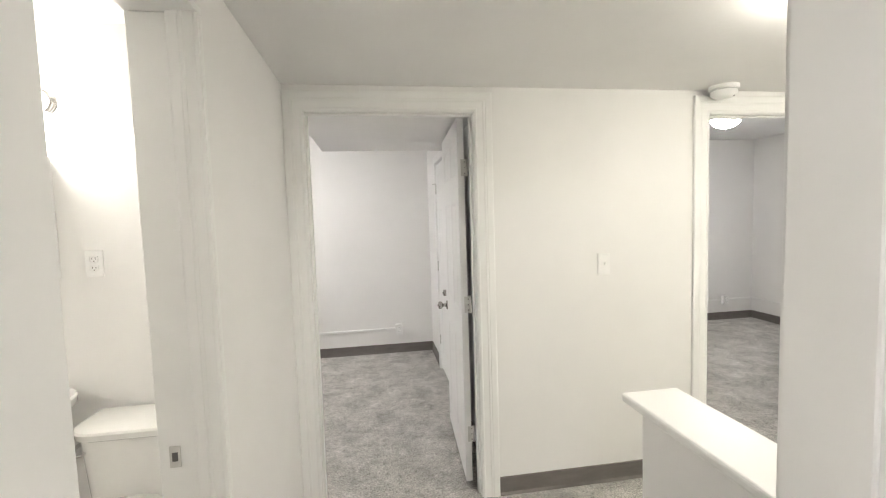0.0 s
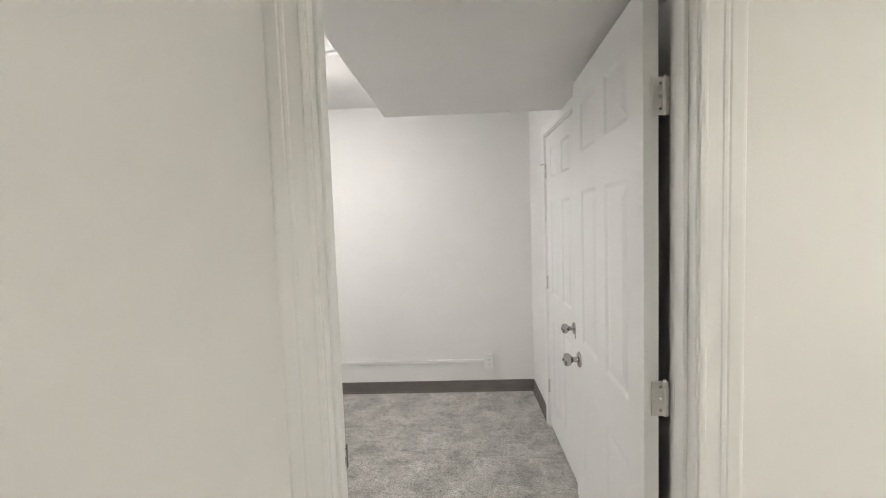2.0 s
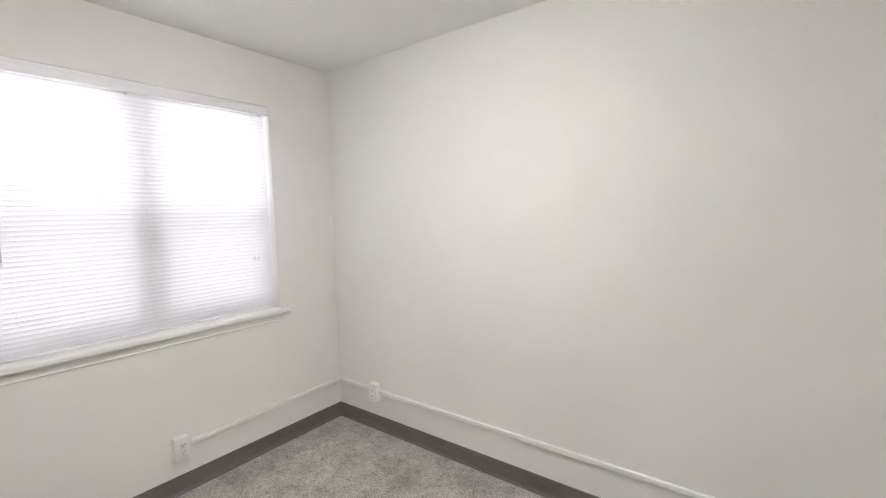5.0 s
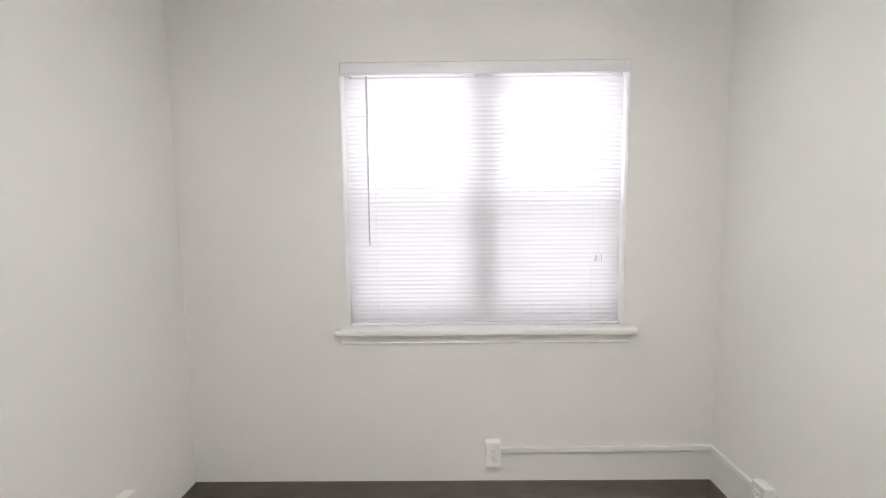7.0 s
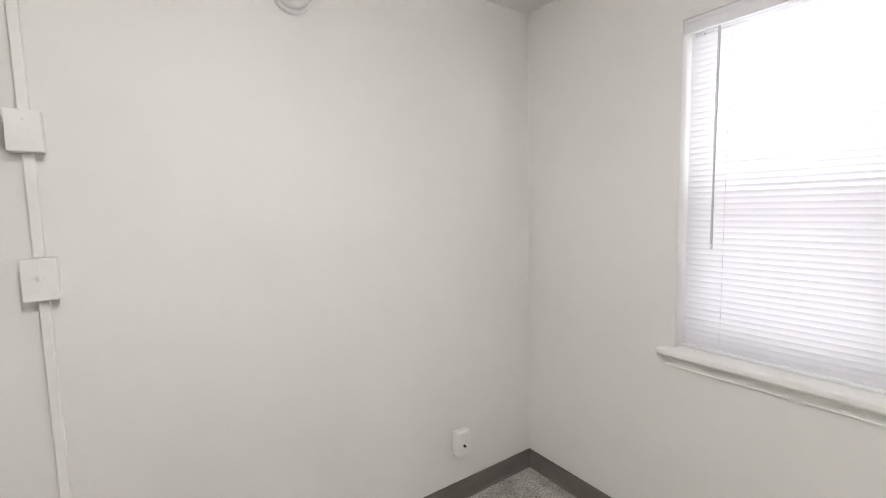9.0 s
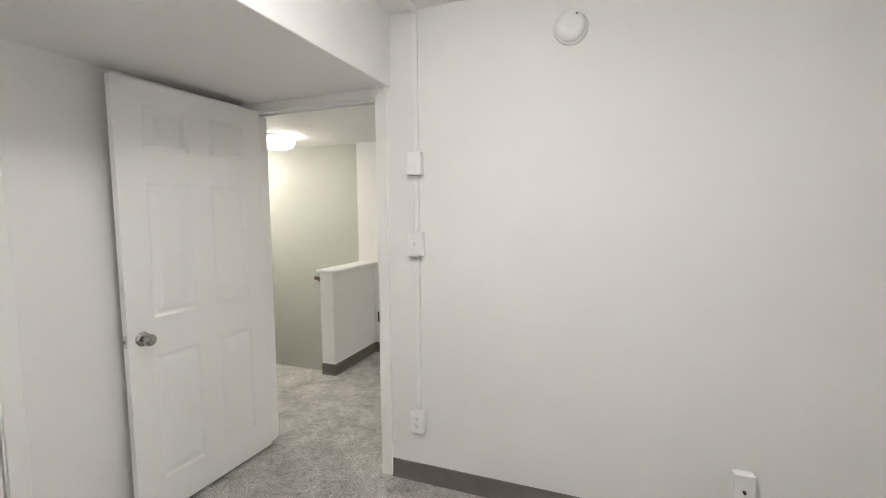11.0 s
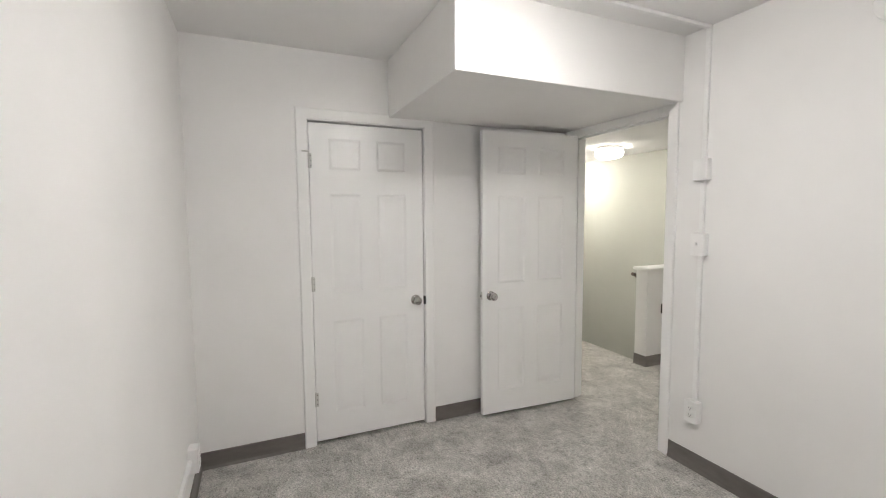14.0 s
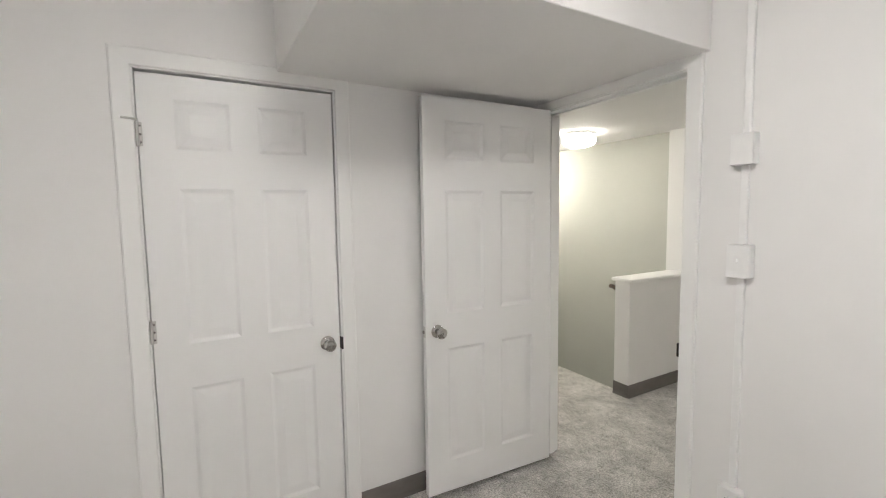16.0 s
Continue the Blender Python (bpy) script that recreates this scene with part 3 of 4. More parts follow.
def window(name, label, m):
    """A pair of white vinyl double-hung windows in a drywall opening; local x = 0 is the wall's face, +x the room, y across, z up."""
    y0, y1, z0, z1 = -0.668, 0.668, 0.888, 2.132
    w = empty(name, label, "window", kind="structure", m=m)
    back, front = -0.155, -0.095
    fr = bmesh.new()
    add_box(fr, back, front, y0, y0 + 0.028, z0, z1, bevel=0.003)
    add_box(fr, back, front, y1 - 0.028, y1, z0, z1, bevel=0.003)
    add_box(fr, back, front, y0 + 0.028, y1 - 0.028, z0, z0 + 0.035, bevel=0.003)
    add_box(fr, back, front, y0 + 0.028, y1 - 0.028, z1 - 0.035, z1, bevel=0.003)
    part("window_frame", fr, VINYL_FRAME, w, "white vinyl frame")
    part("mullion", box_mesh(back, front + 0.004, -0.042, 0.042, z0 + 0.035, z1 - 0.035, bevel=0.003), VINYL_FRAME, w)
    zm = 1.485
    for a, b in ((y0 + 0.028, -0.042), (0.042, y1 - 0.028)):
        for low, xx in ((True, front - 0.004), (False, back + 0.032)):
            c, d = (z0 + 0.035, zm + 0.020) if low else (zm - 0.020, z1 - 0.035)
            sb = bmesh.new()
            t = 0.026
            add_box(sb, xx - t, xx, a, a + 0.026, c, d, bevel=0.002)
            add_box(sb, xx - t, xx, b - 0.026, b, c, d, bevel=0.002)
            add_box(sb, xx - t, xx, a + 0.026, b - 0.026, c, c + 0.040, bevel=0.002)
            add_box(sb, xx - t, xx, a + 0.026, b - 0.026, d - 0.040, d, bevel=0.002)
            sash = part("sash", sb, VINYL_FRAME, w, "white vinyl sash")
            g = part("pane", box_mesh(xx - 0.016, xx - 0.012, a + 0.024, b - 0.024, c + 0.038, d - 0.038), GLASS, sash)
            g.visible_shadow = False
        # unseen screen, added only to make the blind's lower half dimmer
        sf = bmesh.new()
        add_box(sf, back - 0.001, back + 0.005, a, b, zm - 0.014, zm, bevel=0.001)
        add_box(sf, back - 0.001, back + 0.005, a, b, z0 + 0.035, z0 + 0.049, bevel=0.001)
        add_box(sf, back - 0.001, back + 0.005, a, a + 0.014, z0 + 0.049, zm - 0.014, bevel=0.001)
        add_box(sf, back - 0.001, back + 0.005, b - 0.014, b, z0 + 0.049, zm - 0.014, bevel=0.001)
        screen = part("added_screen", sf, VINYL_FRAME, w, "unseen screen frame added over the lower sash")
        part("dimming_sheet", box_mesh(back + 0.001, back + 0.0015, a + 0.014, b - 0.014, z0 + 0.049, zm - 0.014), SCREEN, screen, "part-transparent grey sheet that dims the lower pane")
    part("window_sill", box_mesh(-0.092, 0.046, y0 - 0.055, y1 + 0.055, 0.856, 0.888, bevel=0.011, segments=3), TRIM, w, "white painted wooden sill with rounded nose")
    ap = bmesh.new()
    add_box(ap, 0.0, 0.009, y0 - 0.030, y1 + 0.030, 0.808, 0.856, bevel=0.003)
    add_box(ap, 0.0, 0.012, y0 - 0.030, y1 + 0.030, 0.810, 0.817, bevel=0.002)
    part("apron", ap, TRIM, w, "white painted apron moulding")
    return w


def blind(label, m):
    """A white mini blind, lowered and closed, hung inside a window opening."""
    w = empty("window_blind", label, "blind", m=m)
    y0, y1, x = -0.662, 0.662, -0.048
    hr = bmesh.new()
    add_box(hr, x - 0.016, x + 0.022, y0, y1, 2.092, 2.130, bevel=0.003)
    part("headrail", hr, BLIND_WHITE, w, "white metal headrail")
    vb = box_mesh(x + 0.041, x + 0.044, y0 - 0.003, y1 + 0.003, 2.076, 2.131, bevel=0.001)
    add_box(vb, x + 0.044, x + 0.0465, y0 - 0.003, y1 + 0.003, 2.114, 2.129, bevel=0.001)
    add_box(vb, x + 0.044, x + 0.0465, y0 - 0.003, y1 + 0.003, 2.077, 2.084, bevel=0.001)
    part("valance", vb, BLIND_WHITE, w, "white ribbed clip-on valance")
    part("bottom_rail", box_mesh(x - 0.012, x + 0.012, y0 + 0.004, y1 - 0.004, 0.8885, 0.903, bevel=0.004, segments=2), BLIND_WHITE, w)
    me = None
    pitch, count = 0.0212, 55
    for k in range(count):
        if me is None:
            bm = bmesh.new()
            rows = []
            for i in range(7):
                s = (i / 6 - 0.5) * 0.0285
                crown = 0.0022 * (1 - (2 * (i / 6 - 0.5)) ** 2)
                a = radians(75)
                dx, dz = s * math.cos(a) + crown * math.sin(a), s * math.sin(a) - crown * math.cos(a)
                rows.append([bm.verts.new((dx, yy, dz)) for yy in (y0 + 0.006, y1 - 0.006)])
            for a, b in zip(rows, rows[1:]):
                bm.faces.new((a[0], a[1], b[1], b[0])).smooth = True
            ob = part("slat", bm, SLAT, w)
            me = ob.data
        else:
            ob = new("slat", me)
            ob.parent = w
        ob.matrix_basis = pose(x + random.uniform(-0.0005, 0.0005), 0, 0.911 + pitch * k, random.uniform(-0.06, 0.06), random.uniform(-1.5, 1.5), 0)
    for yy in (-0.52, 0.0, 0.52):
        for dx in (0.013, -0.013):
            part("ladder_cord", tube([(x + dx, yy, 0.90), (x + dx, yy, 2.10)], 0.0007, 6), PLASTIC, w)
    wand = part("tilt_wand", tube([(x + 0.034, -0.548, 2.075), (x + 0.036, -0.550, 1.70), (x + 0.036, -0.551, 1.30)], 0.0042, 6), WAND, w, "clear grey plastic tilt wand")
    part("wand_tip", lathe([(0.0, -0.01), (0.0055, -0.008), (0.0055, 0.01), (0.0, 0.012)], 8), PLASTIC, wand).location = (x + 0.036, -0.551, 1.295)
    cord = part("lift_cord", tube([(x + 0.031, 0.545, 2.08), (x + 0.031, 0.546, 1.6), (x + 0.031, 0.545, 1.235)], 0.0009, 6), PLASTIC, w)
    for dy in (-0.012, 0.012):
        tb = lathe([(0.0, 0.016), (0.003, 0.015), (0.0065, -0.012), (0.0, -0.014)], 10)
        t = part("cord_tassel", tb, PLASTIC, cord, smooth=True)
        t.location = (x + 0.032, 0.545 + dy, 1.215)
    return w


M1, M2 = pose(XW, 1.572, 0), pose(X2, 1.46, 0, 0, 0, 180)
window("window_1", "white double window with painted sill and apron", M1)
window("window_2", "white double window in the second bedroom", M2)
blind("white mini blind lowered and closed over the window", M1)
blind("white mini blind closed in the second bedroom", M2)

# ---- surface wiring ----


def raceway(p, q, normal, label="white painted surface cable raceway", wide=0.026, tall=0.018):
    p, q, n = Vector(p), Vector(q), Vector(normal)
    d = (q - p).normalized()
    s = d.cross(n)
    bm = box_mesh(0, (q - p).length, -wide / 2, wide / 2, 0, tall, bevel=0.004, segments=2)
    m = Matrix((d, s, n)).transposed().to_4x4()
    m.translation = p
    bmesh.ops.transform(bm, matrix=m, verts=bm.verts)
    bmesh.ops.recalc_face_normals(bm, faces=bm.faces)
    return tagged(part("cable_raceway", bm, PLASTIC), label, "raceway", "surface wiring")


def duplex(parent, d):
    """A duplex receptacle on a cover plate; local y = d is the plate's face, looking to +y."""
    for zz in (-0.0195, 0.0195):
        r = part("socket", box_mesh(-0.017, 0.017, d, d + 0.0025, zz - 0.014, zz + 0.014, bevel=0.004), PLASTIC, parent)
        for xx, hh in ((-0.0065, 0.0045), (0.0065, 0.0035)):
            part("slot", box_mesh(xx - 0.0011, xx + 0.0011, d + 0.002, d + 0.0029, zz + 0.003 - hh, zz + 0.003 + hh), SLOT, r)
        part("ground_hole", box_mesh(-0.0022, 0.0022, d + 0.002, d + 0.0029, zz - 0.0105, zz - 0.006, bevel=0.001), SLOT, r)
    part("plate_screw", lathe([(0.0, 0.0015), (0.003, 0.0012), (0.0034, 0.0)], 10, "y"), PLASTIC, parent).location = (0, d, 0)


def toggle(parent, d):
    part("toggle_plate", box_mesh(-0.006, 0.006, d, d + 0.0012, -0.013, 0.013, bevel=0.0005), PLASTIC, parent)
    part("toggle", box_mesh(-0.0042, 0.0042, d, d + 0.013, -0.002, 0.011, bevel=0.002), PLASTIC, parent)
    for zz in (-0.03, 0.03):
        part("plate_screw", lathe([(0.0, 0.0015), (0.003, 0.0012), (0.0034, 0.0)], 10, "y"), PLASTIC, parent).location = (0, d, zz)


def wall_box(name, label, category, m, kind, deep=0.046, wide=0.076, high=0.120):
    """A surface device box; local y = 0 is the wall, +y the room."""
    b = empty(name, label, category, "surface wiring" if deep > 0.01 else "", m=m)
    if deep > 0.01:
        part("box_body", box_mesh(-wide / 2, wide / 2, 0, deep - 0.006, -high / 2, high / 2, bevel=0.004, segments=2), PLASTIC, b)
    part("cover_plate", box_mesh(-wide / 2, wide / 2, max(0.0, deep - 0.006), deep, -high / 2, high / 2, bevel=0.003, segments=2), PLASTIC, b)
    if kind == "duplex":
        duplex(b, deep)
    elif kind == "toggle":
        toggle(b, deep)
    else:
        if kind == "coax":
            part("coax_jack", lathe([(0.0, 0.0), (0.0065, 0.0), (0.0065, 0.004), (0.0048, 0.004), (0.0048, 0.011), (0.0, 0.011)], 12, "y"), BRONZE, b, "dark metal coaxial jack").location = (0, deep, -0.01)
        for zz in (-0.03, 0.03):
            part("plate_screw", lathe([(0.0, 0.0015), (0.003, 0.0012), (0.0034, 0.0)], 10, "y"), PLASTIC, b).location = (0, deep, zz)
    return b


ZR = 0.275
OUT = "white surface-mounted duplex outlet box above the baseboard"
wall_box("outlet_box", OUT, "outlet", pose(0.190, YF, 0.272, 0, 0, 180), "duplex")
wall_box("outlet_box", OUT, "outlet", pose(-2.142, YF, 0.272, 0, 0, 180), "duplex")
wall_box("outlet_box", OUT, "outlet", pose(XW, 1.608, 0.262, 0, 0, -90), "duplex")
wall_box("outlet_box", "white surface box with a coaxial jack", "outlet", pose(-2.03, Y1, 0.315, 0, 0, 0), "coax")
raceway((-2.104, YF, ZR), (0.152, YF, ZR), (0, -1, 0))
raceway((XW, YF, ZR), (-2.180, YF, ZR), (0, -1, 0))
raceway((XW, 1.646, 0.266), (XW, YF, ZR), (1, 0, 0))
XV = -0.576
wall_box("outlet_box", "white surface-mounted duplex outlet box below the raceway", "outlet", pose(XV, Y1, 0.350), "duplex")
wall_box("switch_box", "white surface-mounted light switch on the raceway", "switch", pose(XV, Y1, 1.285), "toggle")
wall_box("junction_box", "white blank surface junction box on the raceway", "junction box", pose(XV, Y1, 1.690), "blank", high=0.112)
for a, b in ((0.410, 1.225), (1.345, 1.634), (1.746, HR)):
    raceway((XV, Y1, a), (XV, Y1, b), (0, 1, 0))
raceway((XV, Y1, HR), (XV, 1.50, HR), (0, 0, -1))
raceway((XV - 0.0105, 1.49, HR), (-0.827, 1.49, HR), (0, 0, -1))
wall_box("light_switch", "white wall light switch plate", "switch", pose(1.191, Y0, 1.228, 0, 0, 180), "toggle", deep=0.006, wide=0.072, high=0.117)

wall_box("outlet_box", OUT, "outlet", pose(4.66, Y2, 0.272, 0, 0, 180), "duplex")
raceway((1.9, Y2, ZR), (4.62, Y2, ZR), (0, -1, 0))
raceway((4.70, Y2, ZR), (X2, Y2, ZR), (0, -1, 0))
raceway((X2, 0.6, ZR), (X2, Y2, ZR), (-1, 0, 0))

# ---- smoke detectors ----


def smoke_detector(label, m):
    """Local z points away from the wall or ceiling."""
    s = empty("smoke_detector", label, "smoke detector", "smoke detectors", m=m @ Matrix.Diagonal((1, 1, 1.3, 1)))
    part("base", lathe([(0.0, 0.0), (0.071, 0.0), (0.072, 0.006), (0.070, 0.014), (0.065, 0.0165), (0.059, 0.0165), (0.0, 0.0165)], 48), PLASTIC, s, smooth=True)
    part("body", lathe([(0.0595, 0.0165), (0.0595, 0.021), (0.063, 0.0225), (0.0635, 0.029), (0.061, 0.036), (0.054, 0.0425), (0.042, 0.0465), (0.022, 0.0485), (0.0, 0.049)], 48), PLASTIC, s, "white round cover", smooth=True)
    for k in range(24):
        a = 2 * math.pi * k / 24
        vb = box_mesh(0.0590, 0.0600, -0.0055, 0.0055, 0.0175, 0.0205)
        bmesh.ops.transform(vb, matrix=pose(0, 0, 0, 0, 0, math.degrees(a)), verts=vb.verts)
        part("vent_slot", vb, VENT, s)
    part("test_button", lathe([(0.0, 0.0), (0.011, 0.0), (0.011, 0.002), (0.0, 0.003)], 20), PLASTIC, s, smooth=True).location = (0.0, 0.006, 0.0480)
    part("indicator", lathe([(0.0, -0.002), (0.0065, -0.002), (0.006, 0.0022), (0.0, 0.0026)], 14), SLOT, s).location = (0.026, 0.036, 0.0438)
    return s


smoke_detector("white round smoke detector high on the bedroom wall", pose(-1.317, Y1, 2.238, -90, 0, 0) @ pose(0, 0, 0, 0, 0, 180))
smoke_detector("white round smoke detector on the hall ceiling", pose(1.835, -0.085, HH, 180, 0, 0))

# ---- ceiling lights ----


def bowl_light(label, x, y, z, glass):
    c = empty("ceiling_light", label, "ceiling light", m=pose(x, y, z))
    part("pan", lathe([(0.0, 0.0), (0.146, 0.0), (0.156, -0.006), (0.160, -0.018), (0.154, -0.026), (0.159, -0.036), (0.157, -0.048), (0.146, -0.054), (0.139, -0.050), (0.136, -0.030), (0.0, -0.030)], 56), NICKEL, c, "ribbed satin nickel rim", smooth=True)
    part("bowl", lathe([(0.134, -0.044), (0.131, -0.062), (0.121, -0.085), (0.102, -0.106), (0.076, -0.122), (0.045, -0.132), (0.012, -0.135), (0.0, -0.135)], 56), glass, c, "frosted white glass bowl, lit", smooth=True)
    part("finial", lathe([(0.0, -0.134), (0.016, -0.135), (0.016, -0.139), (0.006, -0.143), (0.008, -0.150), (0.004, -0.157), (0.0, -0.158)], 20), NICKEL, c, "satin nickel finial", smooth=True)
    return c


tagged(part("fixture_box", box_mesh(-1.235, -0.827, 1.29, 1.685, HR - 0.024, HR, bevel=0.004, segments=2), PLASTIC), "white square surface box under the ceiling light", "fixture box", "surface wiring")
bowl_light("lit nickel-rimmed ceiling light with a frosted bowl", -1.035, 1.49, HR - 0.024, GLOW_ROOM)
# the start room's lamp is unseen: assumed from the bright jambs, evens the hall
bowl_light("unseen ceiling light assumed in the room before the hall", -0.1, -3.25, HR, GLOW_START)
bowl_light("lit nickel-rimmed ceiling light in the second bedroom", 3.42, 1.67, HR, GLOW_FAR)


def mushroom_light(label, x, y, z, glass):
    c = empty("ceiling_light", label, "ceiling light", m=pose(x, y, z))
    part("pan", lathe([(0.0, 0.0), (0.140, 0.0), (0.143, -0.006), (0.140, -0.022), (0.0, -0.022)], 48), PLASTIC, c, "white metal pan", smooth=True)
    part("globe", lathe([(0.118, -0.022), (0.136, -0.036), (0.145, -0.058), (0.140, -0.082), (0.120, -0.103), (0.085, -0.118), (0.045, -0.125), (0.0, -0.127)], 48), glass, c, "opal glass mushroom shade, lit", smooth=True)
    return c


mushroom_light("lit white mushroom ceiling light over the stairs", 1.36, -1.10, HH, GLOW_HALL)
# added fill lamp, never in view: brightens the far part of the stair wall
mushroom_light("unseen mushroom light added to brighten the stair wall", 2.36, -1.28, HH, GLOW_FILL_END)

# ---- stair rail ----
rail = empty("handrail", "dark handrail bracketed to the half wall", "handrail")
part("rail", tube([(0.918, -1.000, 0.872), (0.918, -1.03, 0.865), (0.918, -1.30, 0.70), (0.918, -1.70, 0.44)], 0.017, 16), RAIL_WOOD, rail, "dark stained round rail", smooth=True)
part("bracket", tube([(0.884, -1.08, 0.79), (0.912, -1.08, 0.79), (0.917, -1.08, 0.822)], 0.007, 10), BRONZE, rail, "dark metal bracket", smooth=True)
part("bracket_rose", lathe([(0.0, 0.0), (0.022, 0.0), (0.020, 0.005), (0.0, 0.006)], 18, "x"), BRONZE, rail).location = (0.884, -1.08, 0.79)

# ---- bathroom ----


def rounded_slab(x0, x1, y0, y1, z0, z1, r, grow=0.0, steps=10, bevel=0.008):
    """A slab with rounded plan corners at its front (low y), widening by grow towards the top."""
    bm = bmesh.new()
    rings = []
    for z, g in ((z0, 0.0), (z0 + bevel * 0.3, bevel * 0.4 + grow * 0.1), (z1 - bevel, grow + bevel * 0.4), (z1 - bevel * 0.3, grow), (z1, grow - bevel)):
        a, b, c, d = x0 - g, x1 + g, y0 - g, y1
        pts = [(b, d), (a, d)]
        pts += [(a + r - r * math.cos(t), c + r - r * math.sin(t)) for t in [math.pi / 2 * k / steps for k in range(steps + 1)]]
        pts += [(b - r + r * math.sin(t), c + r - r * math.cos(t)) for t in [math.pi / 2 * k / steps for k in range(steps + 1)]]
        rings.append([bm.verts.new((x, y, z)) for x, y in pts])
    n = len(rings[0])
    for p, q in zip(rings, rings[1:]):
        for k in range(n):
            bm.faces.new((p[k], p[(k + 1) % n], q[(k + 1) % n], q[k]))
    bm.faces.new(rings[0]), bm.faces.new(rings[-1])
    bmesh.ops.recalc_face_normals(bm, faces=bm.faces)
    return bm


toilet = empty("toilet", "white porcelain toilet against the bathroom wall", "toilet", m=pose(-1.02, BY, 0))
part("tank", rounded_slab(-0.19, 0.19, -0.225, -0.02, 0.36, 0.672, 0.07, 0.018), PORCELAIN, toilet, smooth=True)
part("tank_lid", rounded_slab(-0.232, 0.215, -0.258, -0.012, 0.672, 0.712, 0.105, 0.004, bevel=0.012), PORCELAIN, toilet, "white porcelain lid with rounded corners", smooth=True)
lever = part("flush_lever", tube([(-0.17, -0.245, 0.625), (-0.17, -0.262, 0.625), (-0.205, -0.266, 0.622), (-0.245, -0.266, 0.617)], 0.0065, 10), CHROME, toilet, "chrome flush lever", smooth=True)
bowl = bmesh.new()
bl = []
for z, rx, ry, cy in ((0.0, 0.115, 0.20, -0.40), (0.06, 0.11, 0.195, -0.40), (0.2, 0.12, 0.20, -0.42), (0.33, 0.175, 0.235, -0.45), (0.385, 0.185, 0.245, -0.455), (0.395, 0.18, 0.24, -0.455), (0.385, 0.14, 0.19, -0.455), (0.28, 0.11, 0.15, -0.44), (0.22, 0.05, 0.07, -0.42)):
    bl.append([bowl.verts.new((rx * math.cos(2 * math.pi * k / 32), cy + ry * math.sin(2 * math.pi * k / 32), z)) for k in range(32)])
for p, q in zip(bl, bl[1:]):
    for k in range(32):
        bowl.faces.new((p[k], p[(k + 1) % 32], q[(k + 1) % 32], q[k]))
bowl.faces.new(bl[0]), bowl.faces.new(bl[-1])
bmesh.ops.recalc_face_normals(bowl, faces=bowl.faces)
part("bowl", bowl, PORCELAIN, toilet, smooth=True)
sb = bmesh.new()
sl = []
for z, k0 in ((0.398, 1.0), (0.420, 1.0), (0.426, 0.94), (0.428, 0.0)):
    sl.append([sb.verts.new((0.185 * max(k0, 0.02) * math.cos(2 * math.pi * k / 32), -0.455 + 0.245 * max(k0, 0.02) * math.sin(2 * math.pi * k / 32), z)) for k in range(32)])
for p, q in zip(sl, sl[1:]):
    for k in range(32):
        sb.faces.new((p[k], p[(k + 1) % 32], q[(k + 1) % 32], q[k]))
sb.faces.new(sl[0]), sb.faces.new(sl[-1])
bmesh.ops.recalc_face_normals(sb, faces=sb.faces)
part("seat_lid", sb, PORCELAIN, toilet, "white closed seat lid", smooth=True)

sink = empty("wash_basin", "white wall-hung porcelain basin", "sink", m=pose(-1.55, BY, 0))
bs = bmesh.new()
rings = []
for z, k, yk in ((0.64, 0.42, 0.5), (0.70, 0.68, 0.78), (0.755, 0.9, 0.93), (0.79, 0.99, 0.99), (0.815, 1.0, 1.0), (0.825, 0.975, 0.98), (0.822, 0.84, 0.86), (0.79, 0.74, 0.78), (0.72, 0.5, 0.55), (0.70, 0.1, 0.12)):
    ring = []
    for i in range(40):
        a = 2 * math.pi * i / 40
        cx, sy = math.cos(a), math.sin(a)
        x = 0.285 * k * math.copysign(abs(cx) ** 0.62, cx)
        y = -0.235 + 0.225 * yk * math.copysign(abs(sy) ** 0.62, sy)
        ring.append(bs.verts.new((x, min(y, -0.004), z)))
    rings.append(ring)
for p, q in zip(rings, rings[1:]):
    for i in range(40):
        bs.faces.new((p[i], p[(i + 1) % 40], q[(i + 1) % 40], q[i]))
bs.faces.new(rings[0]), bs.faces.new(rings[-1])
bmesh.ops.recalc_face_normals(bs, faces=bs.faces)
part("basin", bs, PORCELAIN, sink, smooth=True)
fc = part("faucet", box_mesh(-0.08, 0.08, -0.10, -0.055, 0.822, 0.838, bevel=0.006, segments=2), CHROME, sink, "chrome two-handle faucet")
part("spout", tube([(0, -0.078, 0.836), (0, -0.085, 0.875), (0, -0.125, 0.89), (0, -0.175, 0.872)], 0.011, 12), CHROME, fc, smooth=True)
for dx in (-0.06, 0.06):
    part("handle", box_mesh(dx - 0.024, dx + 0.024, -0.092, -0.064, 0.842, 0.862, bevel=0.007, segments=3), CHROME, fc)
part("drain_pipe", tube([(0, -0.22, 0.68), (0, -0.22, 0.52), (0, -0.17, 0.48), (0, -0.12, 0.50), (0, -0.09, 0.55), (0, 0.0, 0.55)], 0.017, 14), CHROME, sink, "chrome drain trap", smooth=True)
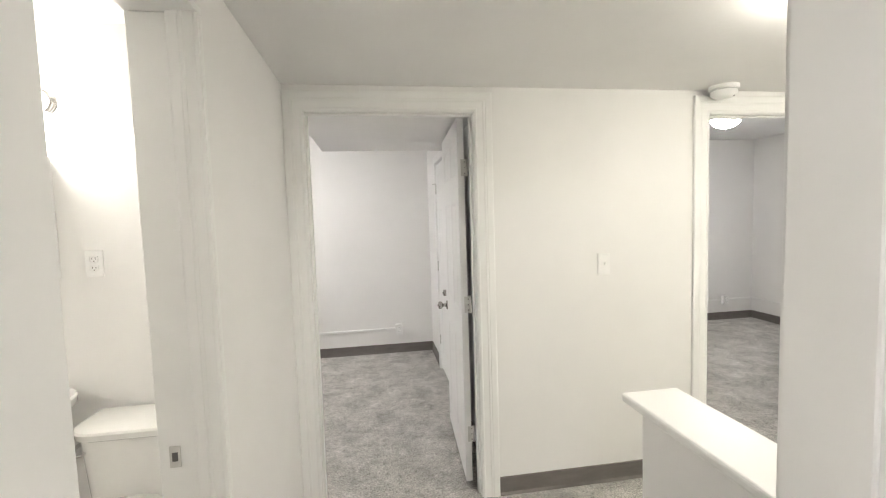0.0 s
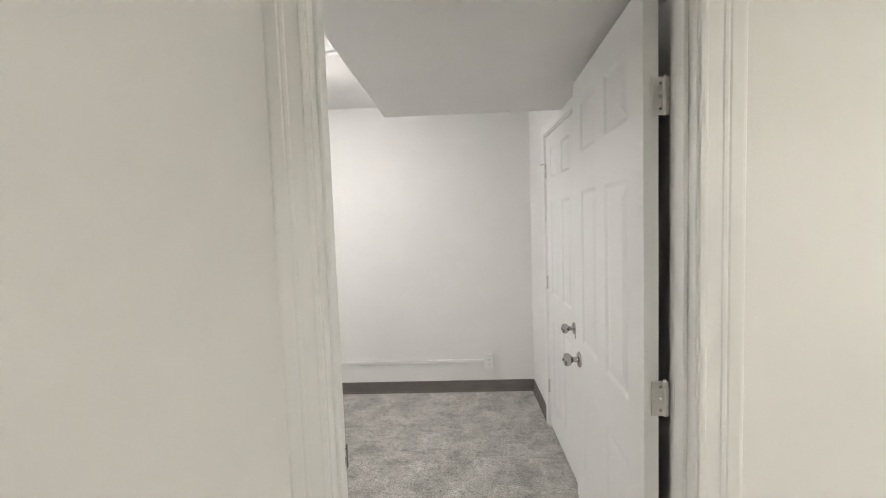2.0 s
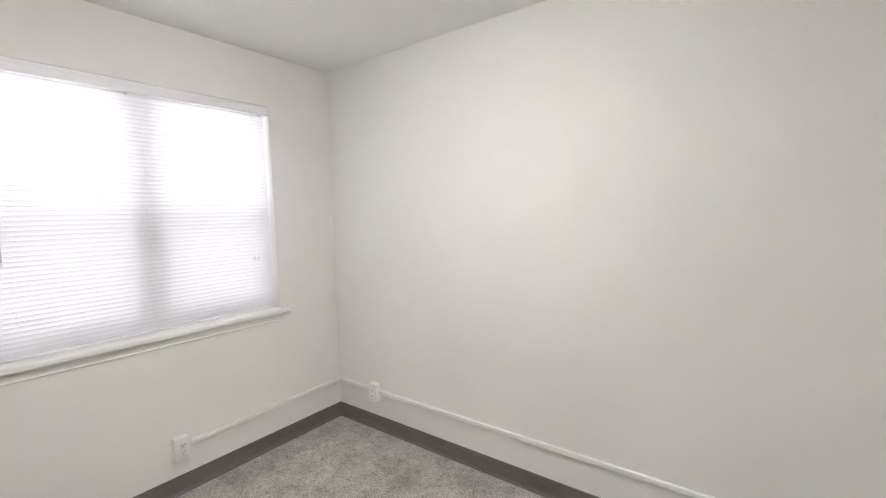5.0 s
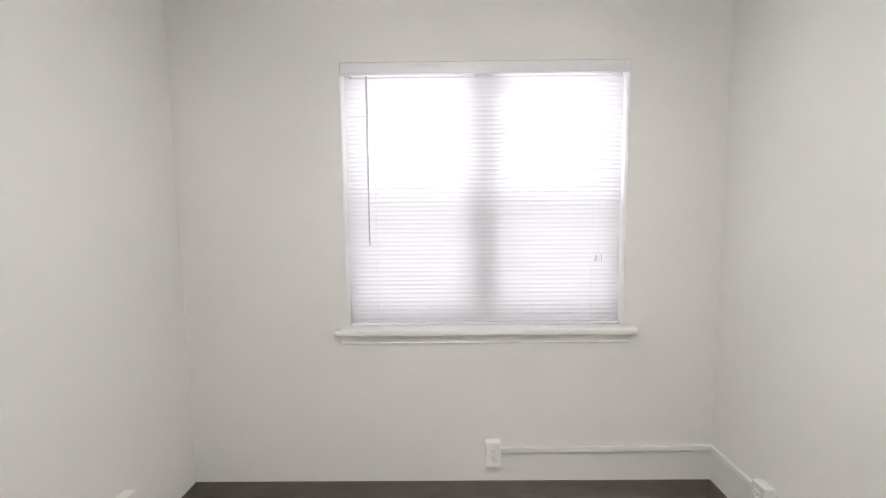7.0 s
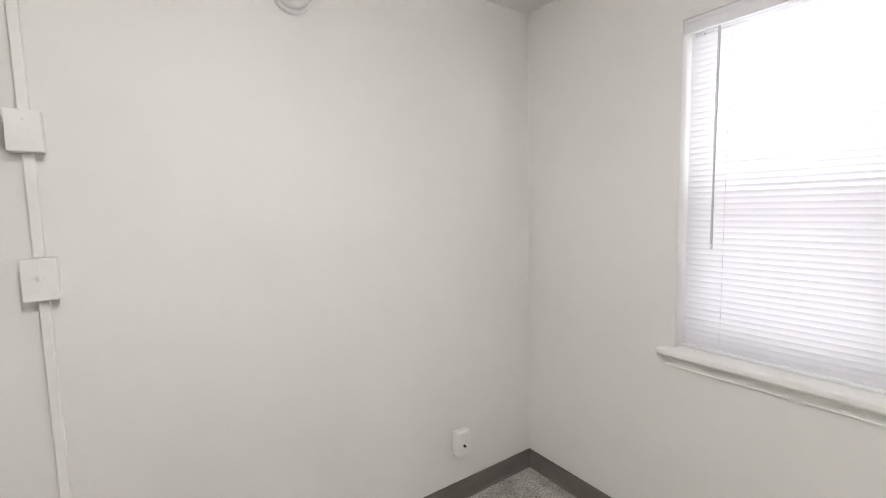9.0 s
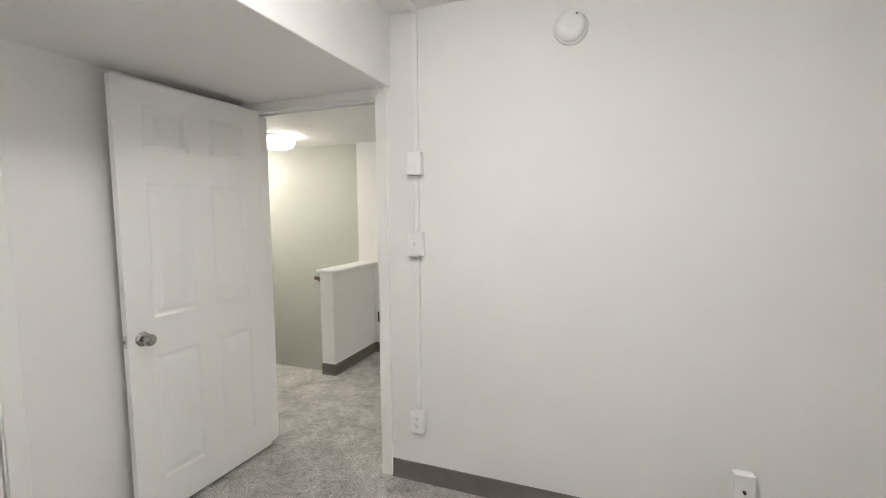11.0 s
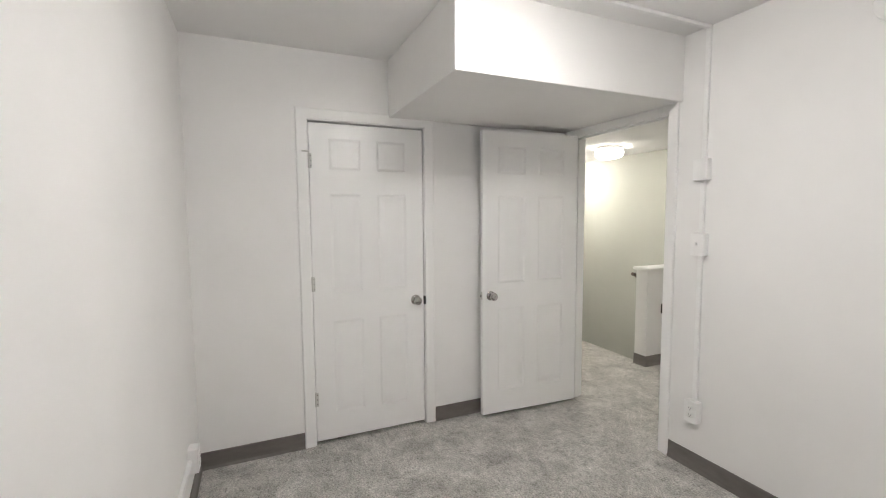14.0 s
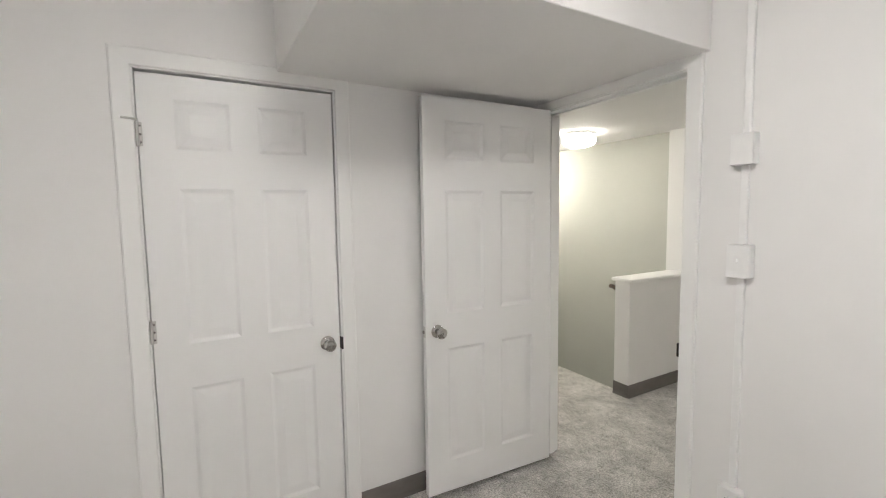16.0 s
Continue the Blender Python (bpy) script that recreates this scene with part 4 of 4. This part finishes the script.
for dx in (0.11, 0.19):
    v = part("supply_valve", tube([(dx, 0.0, 0.55), (dx, -0.055, 0.55)], 0.009, 12), CHROME, sink, "chrome supply stop valve", smooth=True)
    part("valve_knob", lathe([(0.0, 0.0), (0.019, 0.0), (0.024, 0.006), (0.019, 0.018), (0.0, 0.02)], 18, "y"), CHROME, v, smooth=True).matrix_basis = pose(dx, -0.055, 0.55, 180, 0, 0)
    part("supply_tube", tube([(dx, -0.04, 0.55), (dx - 0.01, -0.05, 0.60), (dx - 0.05, -0.07, 0.68), (dx - 0.06, -0.08, 0.74)], 0.005, 10), CHROME, v, smooth=True)

cab = empty("medicine_cabinet", "white mirrored medicine cabinet on the bathroom wall", "cabinet", m=pose(-1.545, BY, 0))
part("body", box_mesh(-0.175, 0.175, -0.10, 0.0, 1.292, 1.812, bevel=0.002), PLASTIC, cab)
md = part("mirror_door", box_mesh(-0.180, 0.180, -0.108, -0.101, 1.288, 1.816, bevel=0.001), CHROME, cab, "polished steel framed mirror door")
part("mirror", box_mesh(-0.170, 0.170, -0.1105, -0.1082, 1.298, 1.806), MIRROR, md)

vl = empty("vanity_light", "lit vanity light bar above the mirror cabinet", "wall light", m=pose(-1.53, BY, 2.02))
part("back_plate", box_mesh(-0.12, 0.12, -0.022, 0.0, -0.05, 0.05, bevel=0.006, segments=2), NICKEL, vl)
for sgn in (-1, 1):
    arc = [(sgn * (0.02 + 0.012 * k), -0.07, 0.048) for k in range(14)]
    arc += [(sgn * (0.19 + 0.045 * math.sin(a)), -0.07, 0.003 + 0.045 * math.cos(a)) for a in [math.pi * k / 12 for k in range(1, 11)]]
    for off in (-0.014, 0.0, 0.014):
        part("scroll_arm", tube([(x, y + off, z) for x, y, z in arc], 0.0072, 10), NICKEL, vl, "ribbed satin nickel scroll arm", smooth=True)
for dx in (-0.19, -0.06, 0.07):
    sh = lathe([(0.030, 0.03), (0.040, 0.02), (0.056, -0.03), (0.062, -0.085), (0.050, -0.088), (0.0, -0.088)], 28)
    part("glass_shade", sh, GLOW_BATH, vl, "frosted glass bell shade, lit", smooth=True).location = (dx, -0.09, -0.01)
wall_box("outlet", "white duplex wall outlet in the bathroom", "outlet", pose(-1.235, BY, 1.353, 0, 0, 180), "duplex", deep=0.006, wide=0.072, high=0.117)
